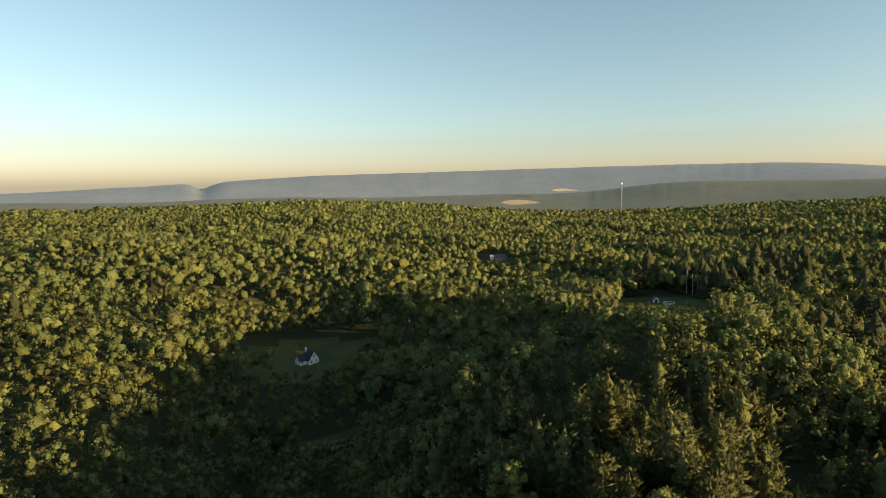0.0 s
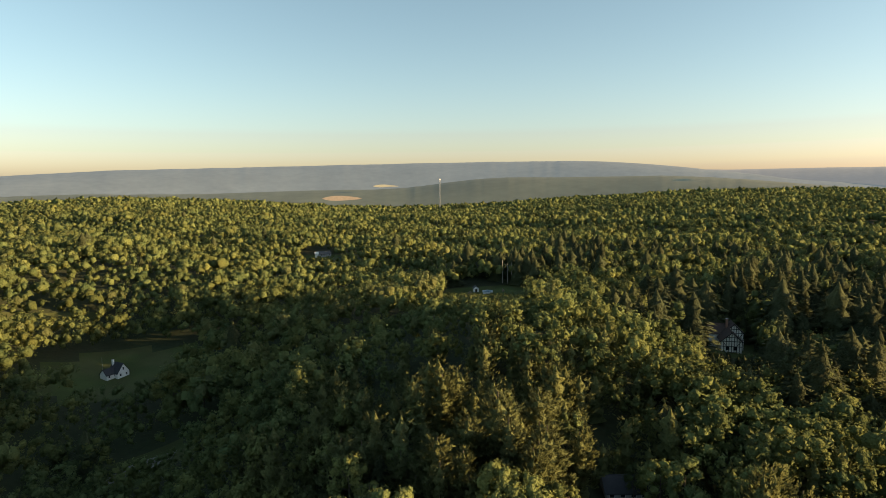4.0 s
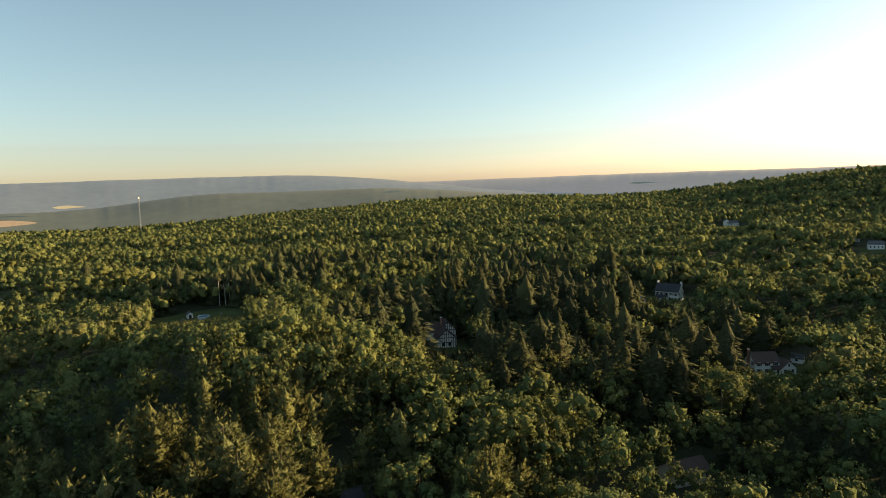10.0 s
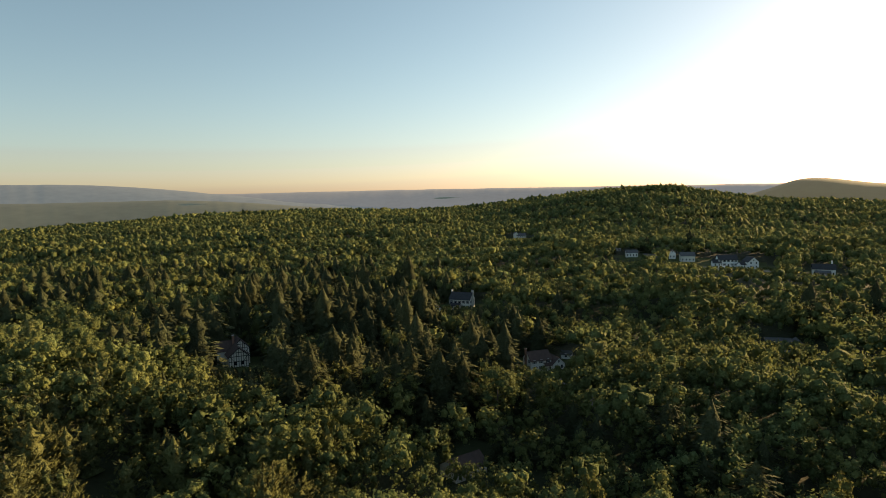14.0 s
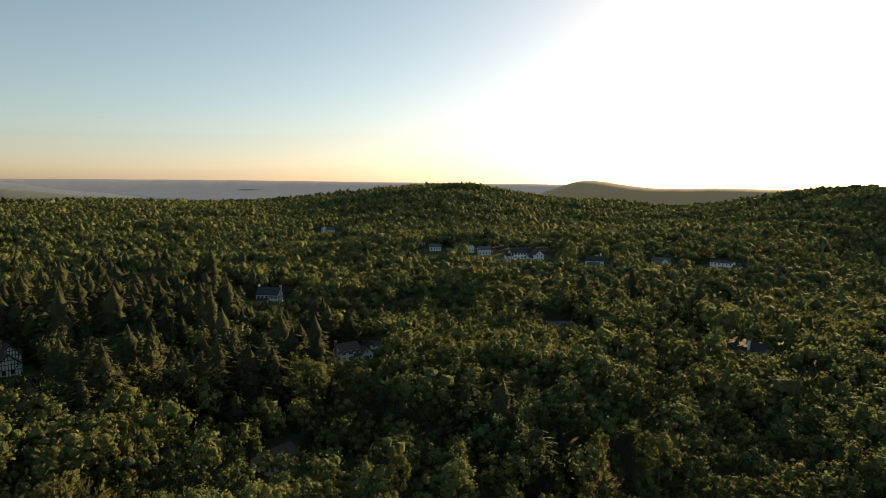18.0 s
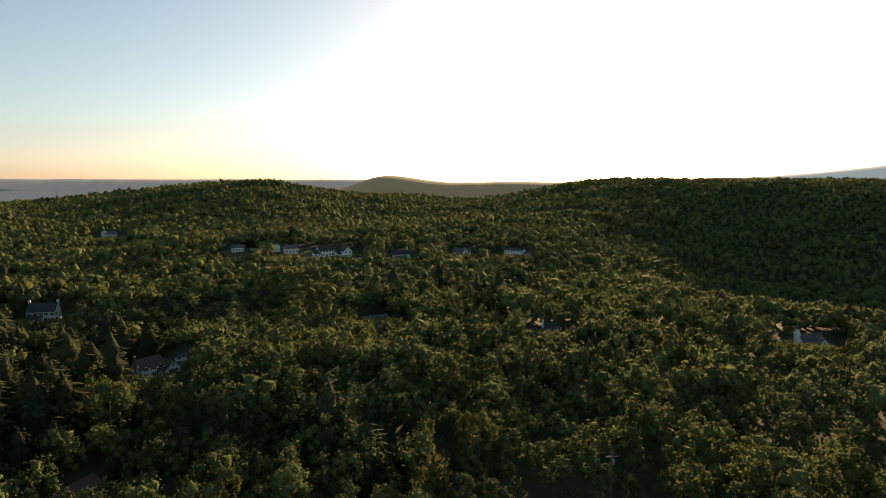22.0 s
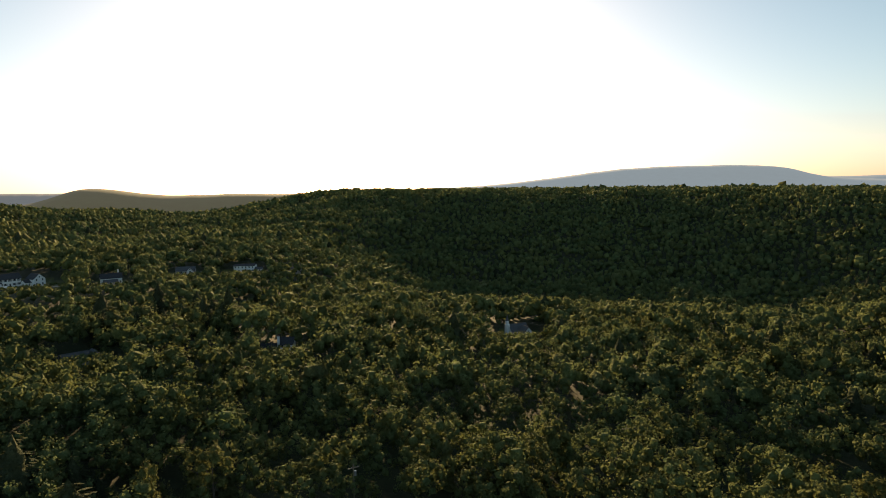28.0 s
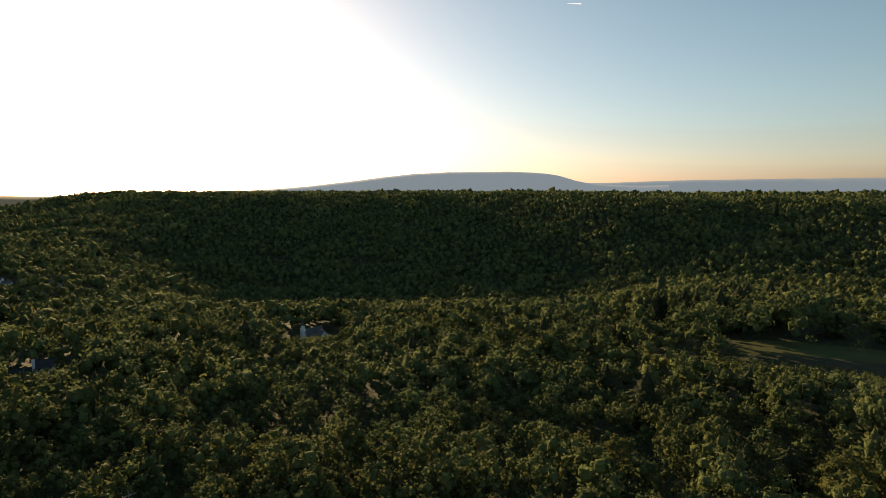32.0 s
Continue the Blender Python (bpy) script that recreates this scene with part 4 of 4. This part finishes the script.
    block(h, -8.4, -2.0, 6.0, 6.0, 3.0, 2.2, WHITE, SHINGLE_DARK, cols=2)
    h = home(86.1, 436, 28, "white gabled house with dark roof beside a lawn")
    block(h, 0, 0, 10.0, 8.2, 5.2, 3.4, WHITE, SHINGLE_DARK, turn=90, floors=2, side_cols=2)
    block(h, -5.6, 1.0, 5.0, 6.4, 3.0, 1.8, WHITE, SHINGLE_DARK, cols=1)
    h = home(81.2, 452, 12, "pale house with hipped grey roof above the lawn")
    block(h, 0, 0, 11.0, 8.0, 4.6, 2.6, CREAM, SHINGLE_GREY, floors=1, cols=4, side_cols=2)
    h = home(84.0, 420, 8, "small white shed on the sloping lawn", "shed", "outbuildings")
    block(h, 0, 0, 6.0, 3.0, 2.3, 0.9, WHITE, WHITE, cols=2)
    h = home(76.6, 470, 10, "white house with a low grey roof")
    block(h, 0, 0, 10.0, 7.0, 3.6, 2.2, WHITE, SHINGLE_GREY, cols=4, side_cols=1)
    h = home(78.3, 452, -14, "low house with broad grey roof")
    block(h, 0, 0, 13.0, 8.0, 2.8, 2.4, CREAM, SHINGLE_GREY, cols=4)
    h = home(80.0, 462, 0, "narrow white gabled house")
    block(h, 0, 0, 7.0, 5.4, 4.6, 2.2, WHITE, SHINGLE_GREY, turn=90, floors=1, side_cols=2)
    h = home(91.3, 423, 6, "long white house with dark roof and low wing")
    block(h, 0, 0, 14.0, 7.6, 4.6, 3.0, WHITE, SHINGLE_DARK, floors=1, cols=5, side_cols=2, door_at=2)
    block(h, -1.0, -6.0, 9.0, 4.0, 2.4, 1.2, GREY, SHINGLE_GREY, cols=3)
    chimney(h, 5.0, 0.5, 5.0, 10.0, WHITE, 0.9)
    h = home(97.0, 460, -8, "low grey house with a pale front gable")
    block(h, 0, 0, 15.0, 7.4, 2.9, 2.6, GREY, SHINGLE_GREY, cols=5, door_at=2)
    block(h, 4.0, -3.4, 4.6, 4.6, 2.9, 2.2, WHITE, SHINGLE_GREY, turn=90, side_cols=1)
    h = home(101.9, 467, -16, "long white two-storey house with low dark roof")
    block(h, 0, 0, 18.0, 8.6, 5.6, 1.3, WHITE, SHINGLE_DARK, floors=2, cols=6, side_cols=2)
    block(h, 12.0, -1.0, 6.0, 6.0, 2.8, 1.2, WHITE, SHINGLE_GREY, cols=2)
    h = home(106.2, 478, -10, "pale grey house with grey roof on the wooded slope")
    block(h, 0, 0, 14.0, 8.0, 4.4, 2.4, GREY, SHINGLE_GREY, cols=4, side_cols=2)

    # far house in a meadow
    h = home(66.7, 690, 20, "pale stone-coloured house on a distant meadow")
    block(h, 0, 0, 13.0, 8.0, 5.8, 2.8, CREAM, SHINGLE_GREY, floors=2, cols=4, side_cols=2)
    block(h, -7.0, 0.0, 5.0, 5.0, 8.6, 2.0, CREAM, SHINGLE_GREY, turn=90)
    h = home(75.2, 560, 0, "white house half hidden by trees")
    block(h, 0, 0, 10.0, 7.0, 4.4, 2.4, WHITE, SHINGLE_GREY, cols=3)

    # small white building by the field path
    h = home(4.9, 471, 20, "low house with wide grey roof in a clearing")
    block(h, 2.6, 2.0, 11.0, 7.0, 2.4, 2.2, GREY, SHINGLE_GREY, cols=4)
    h = home(4.4, 466, 0, "tall narrow white well house", "shed", "outbuildings")
    block(h, 0, 0, 2.8, 2.6, 4.2, 1.2, WHITE, WHITE)

    # church
    h = thing("church", ground_at(126.8, 309), -126.8 + 34, "white church with grey roof and a slender steeple", "church")
    h.scale = (0.66, 0.66, 0.7)
    block(h, 2.0, 3.0, 15.0, 9.0, 4.6, 4.6, WHITE, SHINGLE_GREY, cols=5)
    block(h, 4.5, -4.5, 8.0, 8.6, 3.8, 4.4, WHITE, SHINGLE_GREY, turn=90, side_cols=2)
    part("tower", box(-8.4, -5.4, 1.5, 4.5, -1.5, 9.5), WHITE, h)
    part("belfry", box(-7.9, -5.9, 2.0, 4.0, 9.5, 12.0), WHITE, h)
    spire = tube(1.35, 0.05, 12.0, 17.0, 4)
    part("spire", placed(spire, at(-6.9, 3.0, 0, 45)), SHINGLE_GREY, h)

    # houses under the dark hill
    h = home(151.4, 433, -20, "long white mobile home with a pale roof")
    block(h, 0, 0, 11.0, 4.6, 2.8, 0.8, WHITE, WHITE, cols=4, side_cols=1)
    h = home(153.6, 440, 10, "small grey gabled cottage")
    block(h, 0, 0, 5.0, 5.0, 3.4, 2.4, GREY, SHINGLE_GREY, turn=90, side_cols=1)
    h = home(161.8, 541, -10, "white house with a dark porch on the wooded slope")
    block(h, 0, 0, 8.6, 6.0, 4.6, 2.2, WHITE, SHINGLE_GREY, floors=1, cols=3, side_cols=1)
    h = home(160.8, 467, 15, "tiny white gabled cottage")
    block(h, 0, 0, 4.4, 4.0, 3.6, 2.4, WHITE, WHITE, turn=90, side_cols=1)

    # roofs close below
    h = home(62.4, 129, 40, "low house with brown roof hidden under trees")
    h.scale = (0.7, 0.7, 0.75)
    block(h, 0, 0, 12.0, 8.0, 2.8, 2.4, CREAM, SHINGLE_RED, cols=4)
    h = home(32.6, 107, 15, "low house with a dark weathered roof at the wood's edge")
    block(h, 0, 0, 9.0, 7.0, 2.6, 2.0, GREY, SHINGLE_DARK, cols=4)
    h = home(87.0, 100, 20, "small white gabled cottage under tall trees")
    block(h, 0, 0, 6.0, 5.0, 4.4, 2.6, WHITE, SHINGLE_GREY, turn=90, side_cols=1)
    h = home(33.8, 268, 10, "low building with a pale grey roof among spruces")
    block(h, 0, 0, 12.0, 7.0, 7.0, 2.4, GREY, SHINGLE_GREY, cols=3)


def build_yard():
    # round pool and its shed in the clearing
    p = thing("swimming_pool", ground_at(20.1, 320), 0, "round pale blue above-ground pool in a mown clearing", "pool")
    ring = bmesh.new()
    n = 28
    for r0, z0, r1, z1 in ((2.7, -0.4, 2.7, 1.25), (2.7, 1.25, 2.5, 1.25), (2.5, 1.25, 2.5, 0.6)):
        a = [ring.verts.new((r0 * math.cos(k * math.tau / n), r0 * math.sin(k * math.tau / n), z0)) for k in range(n)]
        b = [ring.verts.new((r1 * math.cos(k * math.tau / n), r1 * math.sin(k * math.tau / n), z1)) for k in range(n)]
        for k in range(n):
            ring.faces.new((a[k], a[(k + 1) % n], b[(k + 1) % n], b[k]))
    part("pool_wall", ring, POOL_WALL, p)
    part("water", tube(2.49, 2.49, -0.3, 1.05, n), WATER, p, "still blue pool water")
    for k in range(14):
        part("upright", placed(box(2.68, 2.80, -0.07, 0.07, -0.4, 1.28), Matrix.Rotation(k * math.tau / 14, 4, "Z")), STEEL, p)
    h = home(19.0, 326, 10, "small white shed with a dark open doorway", "shed", "outbuildings")
    block(h, 0, 0, 3.6, 3.2, 2.4, 1.2, WHITE, SHINGLE_GREY, turn=90)
    part("doorway", placed(box(-0.7, 0.7, -0.03, 0.02, 0, 2.0), at(0, -1.8, 0)), TIMBER, h)
    for az, r, w in ((18.6, 321, 2.2), (18.4, 318, 1.4), (21.6, 322, 1.6)):
        g = thing("woodpile", ground_at(az, r), -az, "dark stack of firewood on the grass", "firewood", "woodpiles")
        for k in range(5):
            for j in range(4 - k // 2):
                log = tube(0.16, 0.16, -0.45, 0.45, 6)
                log.transform(Matrix.Translation((-w / 2 + j * 0.34 + (k % 2) * 0.17, 0, 0.15 + k * 0.29)) @ Matrix.Rotation(radians(90), 4, "X"))
                part("log", log, WOOD, g)

    # utility poles along the road
    for az, r in ((124.8, 128), (112.0, 120), (137.5, 152)):
        p = thing("utility_pole", ground_at(az, r), -az + 25, "weathered wooden utility pole with crossarm beside the road", "utility pole", "utility poles")
        part("pole", tube(0.17, 0.11, -1.2, 10.5, 8), WOOD, p)
        part("crossarm", box(-1.2, 1.2, -0.06, 0.06, 9.6, 9.75), WOOD, p)
        for k in (-1.05, -0.4, 0.4, 1.05):
            part("insulator", placed(tube(0.05, 0.04, 9.75, 9.95, 6), at(k, 0, 0)), STEEL, p)
        part("transformer", placed(tube(0.24, 0.24, 8.0, 9.0, 8), at(0.42, 0, 0)), STEEL, p)

    # lattice mast on the far plateau
    base = ground_at(15.9, 1500)
    t = thing("radio_mast", base, 0, "tall lattice radio mast rising over the far forest", "mast")
    top = 58.0 - base.z
    for k in range(3):
        a = k * math.tau / 3
        leg = tube(0.35, 0.3, -1, top, 5)
        part("leg", placed(leg, at(1.1 * math.cos(a), 1.1 * math.sin(a), 0)), STEEL, t)
    for k in range(14):
        z = 4 + k * (top - 6) / 13
        part("brace", box(-1.2, 1.2, -0.12, 0.12, z, z + 0.3), STEEL, t)
    # White block put at the top in place of a strobe light.
    part("antenna", box(-1.6, 1.6, -1.2, 1.2, top - 2.5, top + 1.5), WHITE, t, "white block standing in for the mast's strobe")

    # leafless pale trunks at the wood's edge
    for k, (az, r) in enumerate(((22.0, 342), (22.4, 341), (21.5, 344), (22.9, 343), (23.4, 340))):
        b = thing("birch_trunk", ground_at(az, r), k * 50, "bare pale birch trunk at the edge of dark woods", "tree", "birch trunks")
        part("trunk", placed(tube(0.26, 0.10, -1, 11.0 + k % 3, 7), Matrix.Rotation(0.05 * (k - 2), 4, "X")), BIRCH, b)
        for j in range(3):
            limb = tube(0.08, 0.03, 0, 3.0, 5)
            limb.transform(Matrix.Translation((0, 0, 7.0 + j)) @ Matrix.Rotation(j * 2.1, 4, "Z") @ Matrix.Rotation(0.7, 4, "X"))
            part("limb", limb, BIRCH, b)


def ribbon(name, points, width, mat, label, lift=0.06):
    """A strip that follows the ground through bearings and distances."""
    pts = []
    for (a0, r0), (a1, r1) in zip(points, points[1:]):
        p, q = polar(a0, r0), polar(a1, r1)
        for k in range(12):
            pts.append(p.lerp(q, k / 12))
    pts.append(polar(*points[-1]))
    verts, faces = [], []
    for i, p in enumerate(pts):
        d = (pts[min(i + 1, len(pts) - 1)] - pts[max(i - 1, 0)]).normalized()
        n = Vector((-d.y, d.x, 0))
        for s in (-0.5, -0.17, 0.17, 0.5):
            v = p + n * width * s
            verts.append((v.x, v.y, float(height(v.x, v.y)) + lift + (0.05 if abs(s) < 0.3 else 0)))
    for i in range(len(pts) - 1):
        for k in range(3):
            b = i * 4 + k
            faces.append((b, b + 4, b + 5, b + 1))
    ob = quads(name, verts, faces, mat)
    return tagged(ob, label, "road", kind="structure")


build_houses()
build_yard()


def field_patch(name, az, d, across, el0, el1, mat, label):
    """An open field on the face of the far foothills."""
    n, verts, d = 14, [], d * 0.78
    for k in range(n):
        u = k / (n - 1)
        a = az - across / 2 + across * u
        swell = math.sin(math.pi * u) ** 0.6
        for e in (el0 + (1 - swell) * (el1 - el0) * 0.5 - 0.03 * math.sin(7 * u), el1 - (1 - swell) * (el1 - el0) * 0.5 + 0.04 * math.sin(5 * u)):
            verts.append(polar(a, d + (e - el0) * 60, 60 + d * math.tan(radians(e))))
    faces = [(2 * k, 2 * k + 2, 2 * k + 3, 2 * k + 1) for k in range(n - 1)]
    return tagged(quads(name, [tuple(v) for v in verts], faces, mat), label, "field", kind="structure")


field_patch("backdrop_bare_field", 7.0, 2380, 3.6, -1.95, -1.55, DIRT, "bare tan hillside cut among far woods")
field_patch("backdrop_pale_field", 11.0, 3050, 2.4, -0.75, -0.55, STRAW, "pale stubble field on far hills")
field_patch("backdrop_valley_field", 37.5, 2880, 2.4, -0.32, -0.2, STRAW, "pale far field in the valley")
field_patch("backdrop_west_field", 60.0, 3600, 3.0, -0.15, -0.05, STRAW, "thin pale field at the horizon")

ribbon("road", [(106, 108), (112, 101), (118, 96), (128, 100), (140, 112)], 6.0, ASPHALT, "narrow asphalt road under the trees", 0.12)
# Grey ground strip added in place of faint mist on the valley floor.
ribbon("yard", [(-14.5, 184), (-11.5, 186), (-9, 183)], 7.0, GRAVEL, "grey strip standing in for faint mist in the shaded valley")
ribbon("driveway", [(66, 205), (71, 200), (75, 170)], 3.5, GRAVEL, "pale gravel driveway to the white house")
ribbon("road_upper", [(96, 312), (101.5, 306), (107, 300)], 5.0, ASPHALT, "grey road crossing the wooded slope", 0.12)
ribbon("path", [(-3, 446), (2, 452), (6, 455)], 4.0, DIRT, "bare earth track beside the clearing")
# Sunlight on the lawn, put in as a strip of pale colour.
ribbon("lawn_strip", [(80, 436), (84, 428), (88, 426)], 6.0, DIRT, "pale strip across the lawn, painted as sunlit grass")


def build_contrail():
    """A short condensation trail high in the west."""
    verts, faces, n = [], [], 10
    for k in range(n):
        u = k / (n - 1)
        c = polar(149.3 + 1.2 * u, 3550, 60 + 3550 * math.tan(radians(16.0 - 0.12 * u)))
        for q in range(4):
            a = q * math.tau / 4
            verts.append((c.x, c.y + 3 * (0.3 + u) * math.cos(a), c.z + 3 * (0.3 + u) * math.sin(a)))
        if k:
            faces += [((k - 1) * 4 + q, (k - 1) * 4 + (q + 1) % 4, k * 4 + (q + 1) % 4, k * 4 + q) for q in range(4)]
    return tagged(quads("backdrop_contrail", verts, faces, CONTRAIL), "short white contrail in the evening sky", "contrail", kind="structure")


build_contrail()


plant()

# from plan units to metres
for ob in scene.objects:
    if ob.parent is None and ob.type in ("MESH", "EMPTY"):
        ob.matrix_basis = Matrix.Scale(UNIT, 4) @ ob.matrix_basis
